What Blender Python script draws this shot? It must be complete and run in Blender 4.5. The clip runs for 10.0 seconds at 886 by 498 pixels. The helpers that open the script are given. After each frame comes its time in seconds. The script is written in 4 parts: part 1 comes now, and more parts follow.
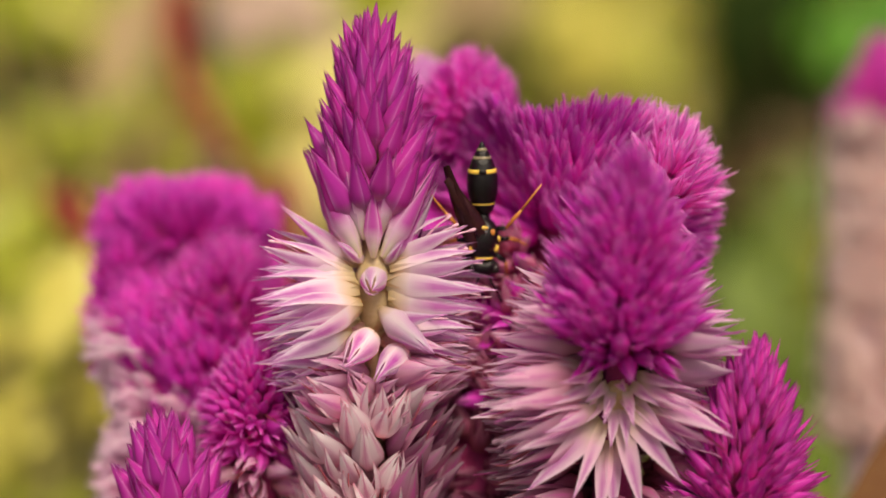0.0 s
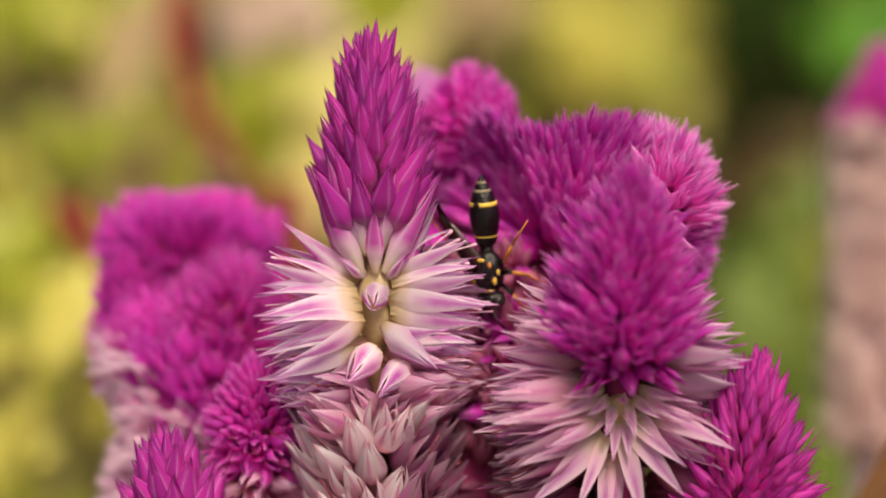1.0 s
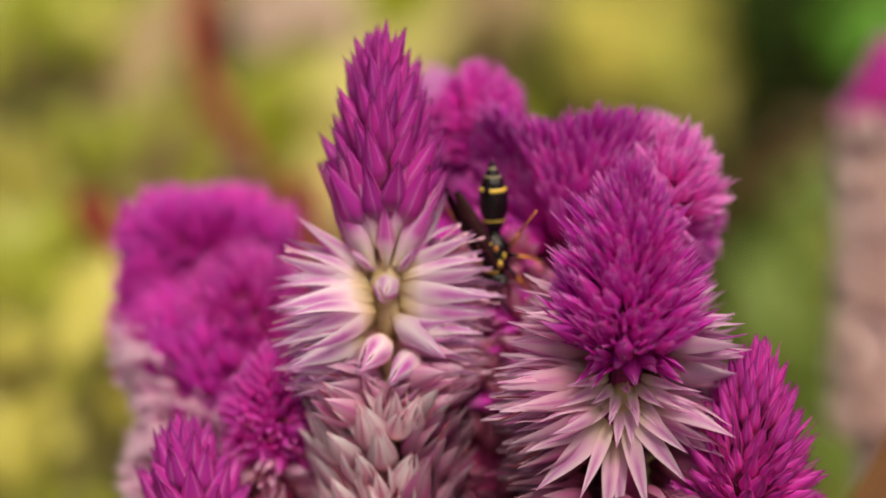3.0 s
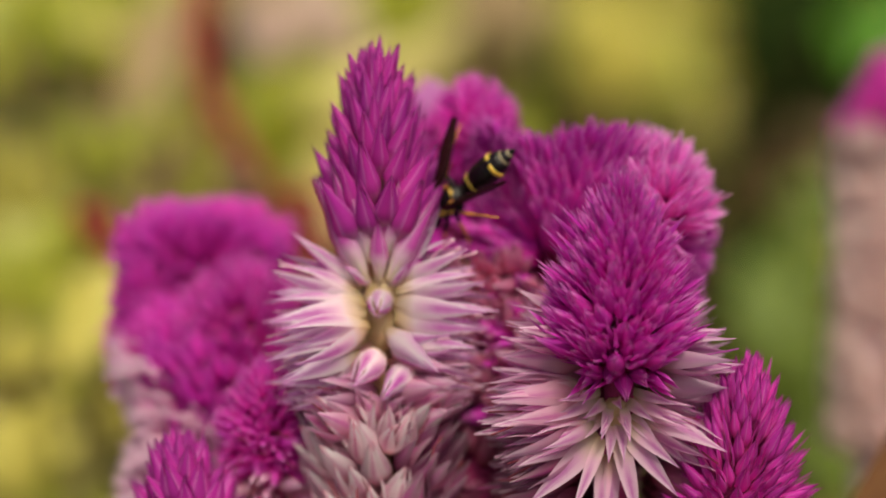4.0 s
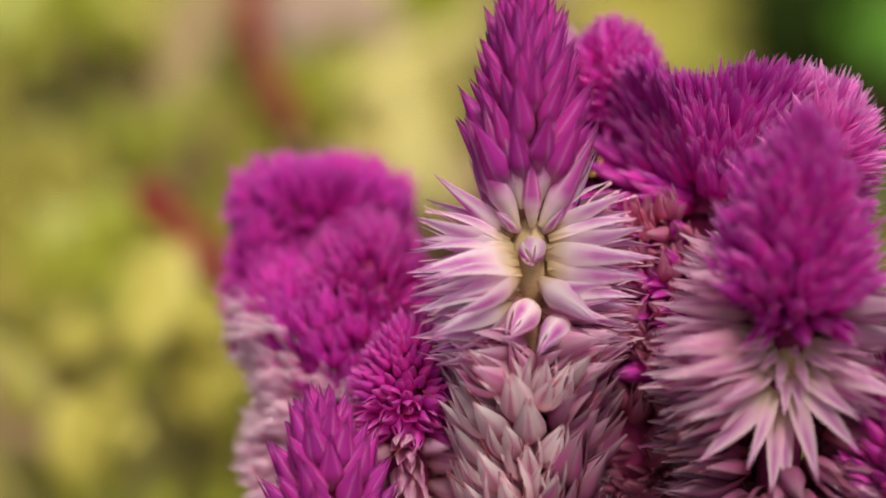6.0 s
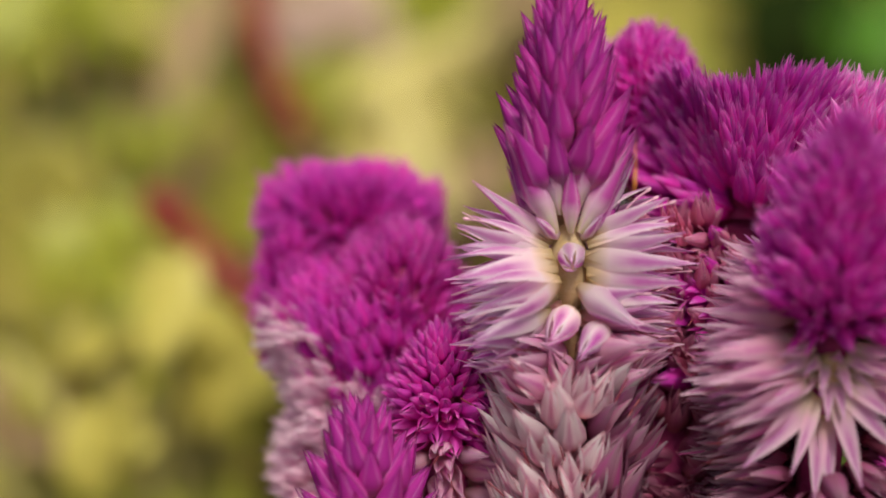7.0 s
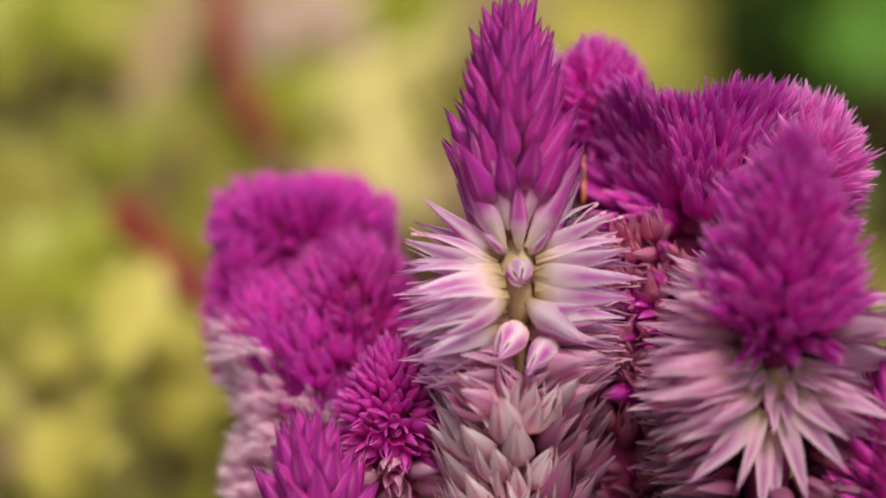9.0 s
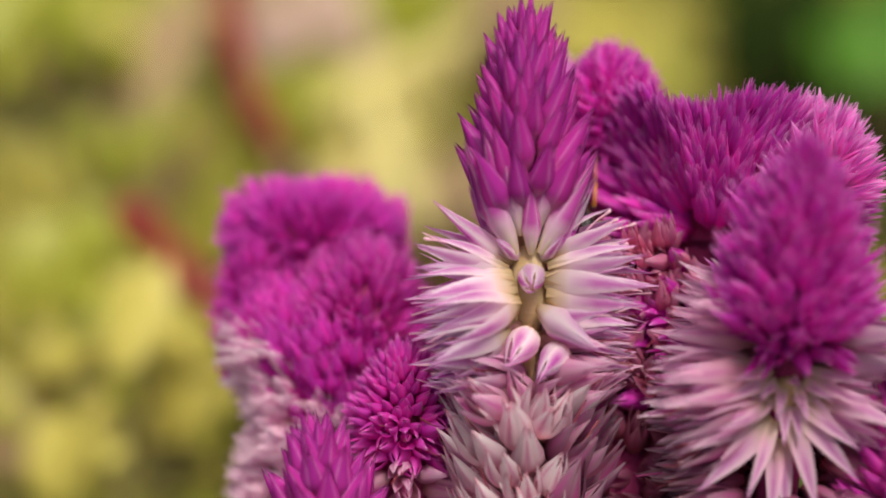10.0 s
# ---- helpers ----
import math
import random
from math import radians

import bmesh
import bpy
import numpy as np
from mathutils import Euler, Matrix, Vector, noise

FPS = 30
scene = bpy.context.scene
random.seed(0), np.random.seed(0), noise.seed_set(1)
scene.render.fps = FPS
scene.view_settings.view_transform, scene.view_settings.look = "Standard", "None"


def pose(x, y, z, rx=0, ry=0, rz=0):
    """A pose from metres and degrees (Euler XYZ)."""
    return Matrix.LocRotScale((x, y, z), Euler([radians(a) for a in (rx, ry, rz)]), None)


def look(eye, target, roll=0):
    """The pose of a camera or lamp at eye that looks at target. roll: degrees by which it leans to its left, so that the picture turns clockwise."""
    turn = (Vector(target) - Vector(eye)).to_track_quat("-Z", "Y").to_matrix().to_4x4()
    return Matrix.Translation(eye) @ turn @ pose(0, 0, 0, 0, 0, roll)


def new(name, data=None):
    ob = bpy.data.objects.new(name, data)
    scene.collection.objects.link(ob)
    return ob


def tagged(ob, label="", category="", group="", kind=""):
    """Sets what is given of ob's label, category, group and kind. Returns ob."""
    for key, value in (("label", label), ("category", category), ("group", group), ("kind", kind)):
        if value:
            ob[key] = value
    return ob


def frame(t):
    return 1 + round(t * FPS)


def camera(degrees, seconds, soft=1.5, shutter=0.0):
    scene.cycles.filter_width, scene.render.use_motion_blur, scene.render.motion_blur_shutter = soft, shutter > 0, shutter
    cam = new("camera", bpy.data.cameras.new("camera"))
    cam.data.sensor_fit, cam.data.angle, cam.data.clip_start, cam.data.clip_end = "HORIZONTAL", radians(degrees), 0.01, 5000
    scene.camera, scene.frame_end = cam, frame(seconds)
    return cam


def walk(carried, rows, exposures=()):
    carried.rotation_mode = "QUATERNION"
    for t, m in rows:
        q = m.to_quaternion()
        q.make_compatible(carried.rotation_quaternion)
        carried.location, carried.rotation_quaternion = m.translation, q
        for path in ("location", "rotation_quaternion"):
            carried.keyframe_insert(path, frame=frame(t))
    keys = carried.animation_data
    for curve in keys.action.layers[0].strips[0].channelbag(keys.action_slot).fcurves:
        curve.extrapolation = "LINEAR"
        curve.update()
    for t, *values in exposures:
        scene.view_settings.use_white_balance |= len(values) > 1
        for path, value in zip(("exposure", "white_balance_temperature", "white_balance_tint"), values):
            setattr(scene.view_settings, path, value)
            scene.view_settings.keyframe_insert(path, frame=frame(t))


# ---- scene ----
cam = camera(32.0, 10.0, soft=1.7)
cam.data.dof.use_dof = True
cam.data.dof.focus_distance = 0.1175
cam.data.dof.aperture_fstop = 9.0
cam.data.dof.aperture_blades = 0
EYE, TILT = 0.52, -12.0
# seconds, metres to the right, ahead and up of the first eye, then yaw, pitch and roll
ROWS = [
    (0.0, 0.00000, 0.00000, 0.00000, 0.000, 0.000, 0.000),
    (0.5, 0.00156, -0.00089, -0.00033, -0.081, 0.134, 0.071),
    (1.0, 0.00042, -0.00053, 0.00106, 0.255, 0.052, 0.448),
    (1.5, -0.00151, -0.00069, -0.00153, 0.198, 0.291, 0.212),
    (2.0, -0.00112, -0.00207, -0.00158, 0.251, 0.057, 0.185),
    (2.5, 0.00145, -0.00338, 0.00078, 0.755, -0.108, 0.617),
    (2.7, 0.00116, -0.00397, 0.00111, 0.939, -0.197, 0.616),
    (3.8, 0.00250, -0.00419, 0.00099, 1.078, -0.152, 0.452),
    (4.0, 0.00255, -0.00464, 0.00187, 1.302, -0.025, 0.529),
    (4.5, -0.00081, -0.00667, 0.00260, 1.542, -0.027, 0.499),
    (5.0, -0.00469, -0.00267, -0.00151, 1.136, 0.220, 1.018),
    (5.5, -0.00739, 0.00078, -0.00060, 0.907, 0.472, 1.011),
    (5.7, -0.00883, 0.00190, -0.00226, 0.992, 0.277, 0.881),
    (6.8, -0.01337, 0.00287, -0.00304, 0.245, 0.409, 1.497),
    (7.0, -0.01440, 0.00306, -0.00274, 0.289, 0.549, 1.267),
    (7.5, -0.01371, 0.00260, -0.00102, 0.087, 0.550, 1.387),
    (8.0, -0.01393, 0.00210, -0.00111, -0.047, 0.583, 1.273),
    (8.5, -0.01286, 0.00259, -0.00157, -0.218, 0.565, 1.150),
    (9.0, -0.01174, 0.00301, -0.00172, -0.330, 0.575, 1.397),
    (9.5, -0.01202, 0.00328, -0.00179, -0.510, 0.659, 1.125),
    (10.0, -0.01265, 0.00292, -0.00153, -0.333, 0.670, 0.756),
]
BED = pose(0, 0, EYE, TILT, 0, 0)
# seconds, stops, kelvin, tint
EXPOSURES = [(0.0, -0.22, 7850, 10), (2.5, -0.31, 7650, 9), (4.0, -0.46, 7500, 8), (5.5, -0.45, 7300, 9.5), (7.5, -0.48, 7100, 10), (9.0, -0.41, 7100, 12), (10.0, -0.31, 7050, 12)]
walk(cam, [(t, BED @ pose(x, y, z, 90 + pitch, roll, yaw)) for t, x, y, z, yaw, pitch, roll in ROWS], EXPOSURES)

# ---- world and sun ----
SUN_DIR = Vector((0.14, -0.50, 0.85)).normalized()      # towards the sun
world = bpy.data.worlds.new("world")
scene.world = world
world.use_nodes = True
sky = world.node_tree.nodes.new("ShaderNodeTexSky")
sky.sky_type = "NISHITA"
sky.sun_disc = False
sky.air_density, sky.dust_density, sky.ozone_density = 0.6, 5.0, 0.6
sky.sun_elevation = math.asin(SUN_DIR.z)
sky.sun_rotation = math.atan2(SUN_DIR.x, SUN_DIR.y)
world.node_tree.nodes["Background"].inputs["Strength"].default_value = 0.16
world.node_tree.links.new(sky.outputs["Color"], world.node_tree.nodes["Background"].inputs["Color"])
sun = new("sun", bpy.data.lights.new("sun", "SUN"))
sun.data.energy, sun.data.angle, sun.data.color = 3.3, radians(12), (1.0, 0.96, 0.90)
sun.matrix_world = look(SUN_DIR * 5, (0, 0, 0))

# ---- materials ----


class Nodes:
    def __init__(self, name):
        self.m = bpy.data.materials.new(name)
        self.m.use_nodes = True
        self.t = self.m.node_tree
        self.b = self.t.nodes["Principled BSDF"]
        self.out = self.t.nodes["Material Output"]

    def add(self, kind, **kw):
        n = self.t.nodes.new(kind)
        for k, v in kw.items():
            n.inputs[k].default_value = v
        return n

    def link(self, a, b):
        self.t.links.new(a, b)

    def attr(self, name):
        n = self.t.nodes.new("ShaderNodeAttribute")
        n.attribute_name = name
        return n.outputs["Fac"]

    def ramp(self, fac, stops):
        n = self.t.nodes.new("ShaderNodeValToRGB")
        e = n.color_ramp.elements
        while len(e) < len(stops):
            e.new(0.5)
        for el, (p, c) in zip(e, stops):
            el.position, el.color = p, (*c, 1)
        self.link(fac, n.inputs["Fac"])
        return n.outputs["Color"]

    def math(self, op, a, b=None):
        n = self.t.nodes.new("ShaderNodeMath")
        n.operation = op
        for i, v in enumerate((a, b)):
            if v is None:
                continue
            if isinstance(v, (int, float)):
                n.inputs[i].default_value = v
            else:
                self.link(v, n.inputs[i])
        return n.outputs[0]

    def mix(self, fac, a, b, mode="MIX"):
        n = self.t.nodes.new("ShaderNodeMix")
        n.data_type, n.blend_type = "RGBA", mode
        for sock, v in ((n.inputs[0], fac), (n.inputs[6], a), (n.inputs[7], b)):
            if isinstance(v, (int, float)):
                sock.default_value = v
            elif isinstance(v, tuple):
                sock.default_value = (*v, 1)
            else:
                self.link(v, sock)
        return n.outputs[2]

    def noise(self, scale, vector=None, detail=3.0):
        n = self.add("ShaderNodeTexNoise", Scale=scale, Detail=detail)
        if vector is not None:
            self.link(vector, n.inputs["Vector"])
        return n.outputs["Fac"]

    def vary(self, color, amount=0.25):
        """Lightness differs a little from piece to piece and from blade to blade."""
        isl = self.t.nodes.new("ShaderNodeNewGeometry").outputs["Random Per Island"]
        obj = self.t.nodes.new("ShaderNodeObjectInfo").outputs["Random"]
        r = self.math("ADD", self.math("MULTIPLY", isl, 0.6), self.math("MULTIPLY", obj, 0.4))
        n = self.add("ShaderNodeHueSaturation")
        self.link(self.math("ADD", self.math("MULTIPLY", r, amount * 2), 1 - amount), n.inputs["Value"])
        self.link(self.math("ADD", self.math("MULTIPLY", r, 0.03), 0.485), n.inputs["Hue"])
        self.link(color, n.inputs["Color"])
        return n.outputs["Color"]

    def leafy(self, color, through_amount, rough=0.5, spec=0.3, deep=0.0):
        """Thin tissue: part of the light goes through it, and takes up more of the pigment on its way."""
        self.link(color, self.b.inputs["Base Color"])
        self.b.inputs["Roughness"].default_value = rough
        self.b.inputs["Specular IOR Level"].default_value = spec
        tr = self.t.nodes.new("ShaderNodeBsdfTranslucent")
        self.link(self.mix(deep, color, self.mix(1.0, color, color, "MULTIPLY")), tr.inputs["Color"])
        mx = self.t.nodes.new("ShaderNodeMixShader")
        mx.inputs["Fac"].default_value = through_amount
        self.link(self.b.outputs[0], mx.inputs[1])
        self.link(tr.outputs[0], mx.inputs[2])
        self.link(mx.outputs[0], self.out.inputs["Surface"])
        return self.m


def tepal_material(name, stops, stripe=None, stripe_width=0.45, edge=None, amount=0.22, through_amount=0.42, strength=0.72, gain=1.0, margin=6.0, gloss=0.22):
    """Colour along the tepal from its foot to its tip, a stripe along its middle, fine veins."""
    n = Nodes(name)
    along, across = n.attr("along"), n.attr("across")
    col = n.ramp(along, [(p, tuple(gain * q for q in c)) for p, c in stops])
    wide = n.math("ABSOLUTE", across)
    vec = n.t.nodes.new("ShaderNodeCombineXYZ")
    n.link(n.math("MULTIPLY", across, 6.0), vec.inputs[0])
    n.link(n.math("MULTIPLY", along, 1.3), vec.inputs[1])
    vein = n.noise(1.6, vec.outputs[0], 4.0)
    if stripe:
        mask = n.math("SUBTRACT", stripe_width + 0.2, n.math("ADD", n.math("MULTIPLY", wide, 0.8), n.math("MULTIPLY", vein, 1.1)))
        mask = n.math("MULTIPLY", n.math("ADD", mask, 0.2), 2.0)
        clamp = n.t.nodes.new("ShaderNodeClamp")
        n.link(mask, clamp.inputs[0])
        rise = n.t.nodes.new("ShaderNodeMapRange")
        for k, v in (("From Min", 0.22), ("From Max", 0.5)):
            rise.inputs[k].default_value = v
        n.link(along, rise.inputs["Value"])
        chance = n.math("ADD", n.math("MULTIPLY", n.t.nodes.new("ShaderNodeNewGeometry").outputs["Random Per Island"], 0.75), 0.25)
        col = n.mix(n.math("MULTIPLY", n.math("MULTIPLY", clamp.outputs[0], rise.outputs[0]), n.math("MULTIPLY", chance, strength)), col, stripe)
    if edge:
        col = n.mix(n.math("MULTIPLY", n.math("POWER", wide, margin), 0.75), col, edge)
    col = n.mix(n.math("MULTIPLY", n.math("SUBTRACT", vein, 0.3), 0.5), col, n.mix(1.0, col, col, "MULTIPLY"))
    col = n.vary(col, amount)
    return n.leafy(col, through_amount, 0.45, gloss, 0.6)


M_HEAD = tepal_material("tepal_head", [(0.0, (0.82, 0.74, 0.46)), (0.16, (0.92, 0.84, 0.78)), (0.30, (0.90, 0.64, 0.82)), (0.42, (0.70, 0.13, 0.57)), (0.88, (0.60, 0.045, 0.46)), (1.0, (0.16, 0.008, 0.10))], edge=(0.94, 0.70, 0.90), through_amount=0.44, margin=2.6)
M_UPPER = tepal_material("tepal_upper", [(0.0, (0.84, 0.62, 0.6)), (0.16, (0.84, 0.40, 0.66)), (0.36, (0.69, 0.062, 0.52)), (0.88, (0.62, 0.038, 0.48)), (1.0, (0.18, 0.006, 0.10))], edge=(0.90, 0.40, 0.84), through_amount=0.46, amount=0.28, margin=5.0)
M_VELVET = tepal_material("tepal_velvet", [(0.0, (0.64, 0.010, 0.34)), (0.4, (0.78, 0.026, 0.58)), (0.75, (0.82, 0.075, 0.68)), (1.0, (0.93, 0.46, 0.87))], edge=(0.86, 0.18, 0.76), through_amount=0.47)
M_COLLAR = tepal_material("tepal_collar", [(0.0, (0.64, 0.50, 0.26)), (0.10, (0.84, 0.72, 0.56)), (0.24, (0.95, 0.85, 0.89)), (0.8, (0.97, 0.90, 0.98)), (1.0, (0.90, 0.54, 0.86))], stripe=(0.66, 0.11, 0.60), stripe_width=0.80, through_amount=0.56, strength=1.0)
M_STAR = tepal_material("tepal_star", [(0.0, (0.60, 0.48, 0.28)), (0.14, (0.82, 0.68, 0.60)), (0.32, (0.93, 0.64, 0.80)), (0.85, (0.97, 0.76, 0.92)), (1.0, (0.88, 0.46, 0.82))], stripe=(0.64, 0.11, 0.55), stripe_width=0.70, through_amount=0.56, strength=1.0, gain=0.94)
M_ROSE = tepal_material("tepal_rose", [(0.0, (0.62, 0.36, 0.28)), (0.25, (0.80, 0.45, 0.58)), (0.6, (0.88, 0.54, 0.74)), (1.0, (0.95, 0.78, 0.91))], stripe=(0.66, 0.09, 0.52), stripe_width=0.52, through_amount=0.56, strength=1.0, gain=0.96)
M_PALE = tepal_material("tepal_pale", [(0.0, (0.95, 0.60, 0.74)), (0.25, (0.97, 0.74, 0.86)), (0.6, (0.98, 0.80, 0.91)), (1.0, (0.98, 0.87, 0.95))], stripe=(0.93, 0.54, 0.80), stripe_width=0.30, through_amount=0.58, amount=0.08)
M_CREST = tepal_material("tepal_crest", [(0.0, (0.62, 0.010, 0.36)), (0.4, (0.76, 0.024, 0.54)), (0.8, (0.79, 0.070, 0.66)), (1.0, (0.86, 0.30, 0.80))], edge=(0.80, 0.15, 0.72), through_amount=0.45)
M_FAN = tepal_material("tepal_fan", [(0.0, (0.60, 0.012, 0.28)), (0.35, (0.80, 0.026, 0.56)), (0.75, (0.85, 0.075, 0.70)), (1.0, (0.92, 0.40, 0.86))], edge=(0.88, 0.18, 0.79), through_amount=0.47)
# paler copy of the fan colour: sunlight on its right shoulder painted in
M_RIM_LIT = tepal_material("tepal_rim_lit", [(0.0, (0.78, 0.03, 0.54)), (0.4, (0.84, 0.10, 0.66)), (0.75, (0.88, 0.24, 0.78)), (1.0, (0.95, 0.70, 0.94))], edge=(0.90, 0.42, 0.86), through_amount=0.48)
M_BLOOM = tepal_material("tepal_bloom", [(0.0, (0.58, 0.12, 0.22)), (0.3, (0.78, 0.24, 0.42)), (0.7, (0.86, 0.38, 0.60)), (1.0, (0.93, 0.66, 0.80))], stripe=(0.72, 0.08, 0.44), through_amount=0.5, gain=0.92)
M_PUFF = tepal_material("tepal_puff", [(0.0, (0.62, 0.012, 0.34)), (0.4, (0.78, 0.032, 0.55)), (0.8, (0.82, 0.100, 0.66)), (1.0, (0.88, 0.40, 0.80))], edge=(0.84, 0.20, 0.72), through_amount=0.5)
M_YOUNG = tepal_material("tepal_young", [(0.0, (0.6, 0.14, 0.323)), (0.35, (0.74, 0.06, 0.50)), (0.8, (0.70, 0.05, 0.53)), (1.0, (0.30, 0.01, 0.18))], edge=(0.82, 0.38, 0.76), through_amount=0.34, amount=0.3)
# dark red tepals: shade of the gap beside the tall spike, put into colour
M_GAP_SHADE = tepal_material("tepal_gap_shade", [(0.0, (0.20, 0.02, 0.05)), (0.3, (0.38, 0.08, 0.15)), (0.6, (0.48, 0.14, 0.27)), (1.0, (0.58, 0.26, 0.38))], stripe=(0.36, 0.03, 0.18), stripe_width=0.5, through_amount=0.4)
M_SALMON = tepal_material("tepal_salmon", [(0.0, (0.90, 0.72, 0.68)), (0.4, (0.95, 0.82, 0.79)), (1.0, (0.97, 0.88, 0.86))], stripe=(0.94, 0.72, 0.76), stripe_width=0.4, through_amount=0.45, amount=0.08)
M_LILAC = tepal_material("tepal_lilac", [(0.0, (0.74, 0.18, 0.62)), (0.4, (0.82, 0.30, 0.74)), (0.85, (0.88, 0.46, 0.84)), (1.0, (0.93, 0.66, 0.91))], edge=(0.90, 0.54, 0.88), through_amount=0.4)
# low gain and dark foot also hold the shade between the spikes
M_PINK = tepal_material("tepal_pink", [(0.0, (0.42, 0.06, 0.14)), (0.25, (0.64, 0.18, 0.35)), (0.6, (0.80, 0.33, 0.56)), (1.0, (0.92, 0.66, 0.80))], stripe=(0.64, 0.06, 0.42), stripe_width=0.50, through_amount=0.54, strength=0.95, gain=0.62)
# the dark foot also holds the occlusion at the floret bases
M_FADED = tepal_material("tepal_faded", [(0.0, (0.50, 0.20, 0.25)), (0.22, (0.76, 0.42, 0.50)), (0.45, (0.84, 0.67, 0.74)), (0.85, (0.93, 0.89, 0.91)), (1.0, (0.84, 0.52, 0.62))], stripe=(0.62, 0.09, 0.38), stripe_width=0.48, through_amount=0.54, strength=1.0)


def plain(name, c1, c2, scale, rough=0.5, through_amount=0.0, bump=0.0, metal=0.0, spec=0.5):
    n = Nodes(name)
    tc = n.t.nodes.new("ShaderNodeTexCoord").outputs["Object"]
    f = n.noise(scale, tc, 5.0)
    f2 = n.noise(scale * 6, tc, 3.0)
    col = n.ramp(n.math("ADD", n.math("MULTIPLY", f, 0.7), n.math("MULTIPLY", f2, 0.3)), [(0.32, c1), (0.68, c2)])
    n.b.inputs["Metallic"].default_value = metal
    if bump:
        bn = n.add("ShaderNodeBump", Strength=bump, Distance=0.001)
        n.link(f2, bn.inputs["Height"])
        n.link(bn.outputs[0], n.b.inputs["Normal"])
    if through_amount:
        return n.leafy(n.vary(col, 0.18), through_amount, rough, spec)
    n.link(col, n.b.inputs["Base Color"])
    n.b.inputs["Roughness"].default_value = rough
    n.b.inputs["Specular IOR Level"].default_value = spec
    return n.m


M_STEM = plain("stem_green", (0.30, 0.30, 0.08), (0.42, 0.36, 0.14), 300, 0.5, bump=0.3)
M_STYLE = plain("style_red", (0.16, 0.015, 0.03), (0.28, 0.04, 0.06), 900, 0.5)
M_FILAMENT = plain("filament_pink", (0.70, 0.36, 0.50), (0.82, 0.52, 0.64), 900, 0.5)
M_CORE = plain("flower_core", (0.26, 0.010, 0.09), (0.36, 0.03, 0.15), 500, 0.8, bump=0.3)
M_BLUSH = plain("flower_core_blush", (0.80, 0.58, 0.60), (0.90, 0.72, 0.72), 500, 0.8, bump=0.3)
M_CORE_PALE = plain("flower_core_pale", (0.56, 0.36, 0.18), (0.74, 0.54, 0.32), 500, 0.6, 0.25)
M_CREAM = plain("receptacle_cream", (0.60, 0.42, 0.20), (0.80, 0.62, 0.40), 700, 0.5, 0.35)
LEAF = {
    "yellow": plain("leaf_yellow", (0.64, 0.60, 0.09), (0.82, 0.75, 0.21), 60, 0.45, 0.4),
    "olive": plain("leaf_olive", (0.30, 0.29, 0.04), (0.52, 0.46, 0.10), 60, 0.5, 0.35),
    "green": plain("leaf_green", (0.13, 0.20, 0.025), (0.22, 0.30, 0.05), 60, 0.5, 0.35),
    "pale": plain("leaf_pale_yellow", (0.70, 0.63, 0.20), (0.86, 0.77, 0.34), 60, 0.45, 0.4),
    "bright": plain("leaf_bright", (0.10, 0.32, 0.016), (0.16, 0.44, 0.03), 60, 0.45, 0.4),
    # near-black leaves: the deep shade of foliage gaps put into colour
    "dark": plain("leaf_gap_dark", (0.008, 0.020, 0.003), (0.024, 0.042, 0.008), 60, 0.8, 0.10, spec=0.05),
    "lime": plain("leaf_lime", (0.34, 0.40, 0.03), (0.54, 0.56, 0.08), 60, 0.45, 0.4),
    "tan": plain("leaf_tan", (0.36, 0.25, 0.11), (0.52, 0.38, 0.22), 60, 0.6, 0.3),
    "blush": plain("leaf_blush", (0.62, 0.44, 0.36), (0.78, 0.60, 0.50), 60, 0.5, 0.4),
    "brown": plain("leaf_brown", (0.14, 0.07, 0.03), (0.24, 0.14, 0.06), 60, 0.6, 0.25),
    "rust": plain("leaf_rust", (0.16, 0.030, 0.016), (0.30, 0.17, 0.05), 90, 0.5, 0.4),
}
M_RED_STEM = plain("stem_red", (0.18, 0.010, 0.007), (0.26, 0.022, 0.013), 120, 0.5, bump=0.2)
M_BROWN_STEM = plain("stem_brown", (0.10, 0.06, 0.02), (0.20, 0.12, 0.05), 120, 0.6, bump=0.2)
M_SOIL = plain("soil", (0.03, 0.022, 0.014), (0.09, 0.065, 0.04), 14, 0.95, bump=0.8)
M_FAR = plain("far_foliage", (0.05, 0.06, 0.015), (0.16, 0.16, 0.04), 4, 0.9)
M_BLACK = plain("wasp_black", (0.003, 0.0025, 0.0025), (0.007, 0.0055, 0.005), 2500, 0.26, bump=0.2, spec=0.4)
M_YELLOW = plain("wasp_yellow", (0.72, 0.46, 0.06), (0.80, 0.56, 0.10), 2500, 0.35)
M_ORANGE = plain("wasp_orange", (0.50, 0.17, 0.03), (0.66, 0.27, 0.05), 2500, 0.35)
M_EYE = plain("wasp_eye", (0.01, 0.008, 0.01), (0.03, 0.02, 0.02), 4000, 0.15)
M_GREY = plain("wasp_tip", (0.16, 0.13, 0.08), (0.30, 0.25, 0.15), 2500, 0.35)
M_WING = plain("wasp_wing", (0.022, 0.007, 0.009), (0.07, 0.018, 0.020), 800, 0.18, 0.4)

# ---- helpers for meshes ----
MM = 0.001
BED_TURN = BED.to_3x3()


def place(x, y, z):
    """Millimetres to the right, ahead and up in the leaning flower bed, to the world."""
    return BED @ Vector((x * MM, y * MM, z * MM))


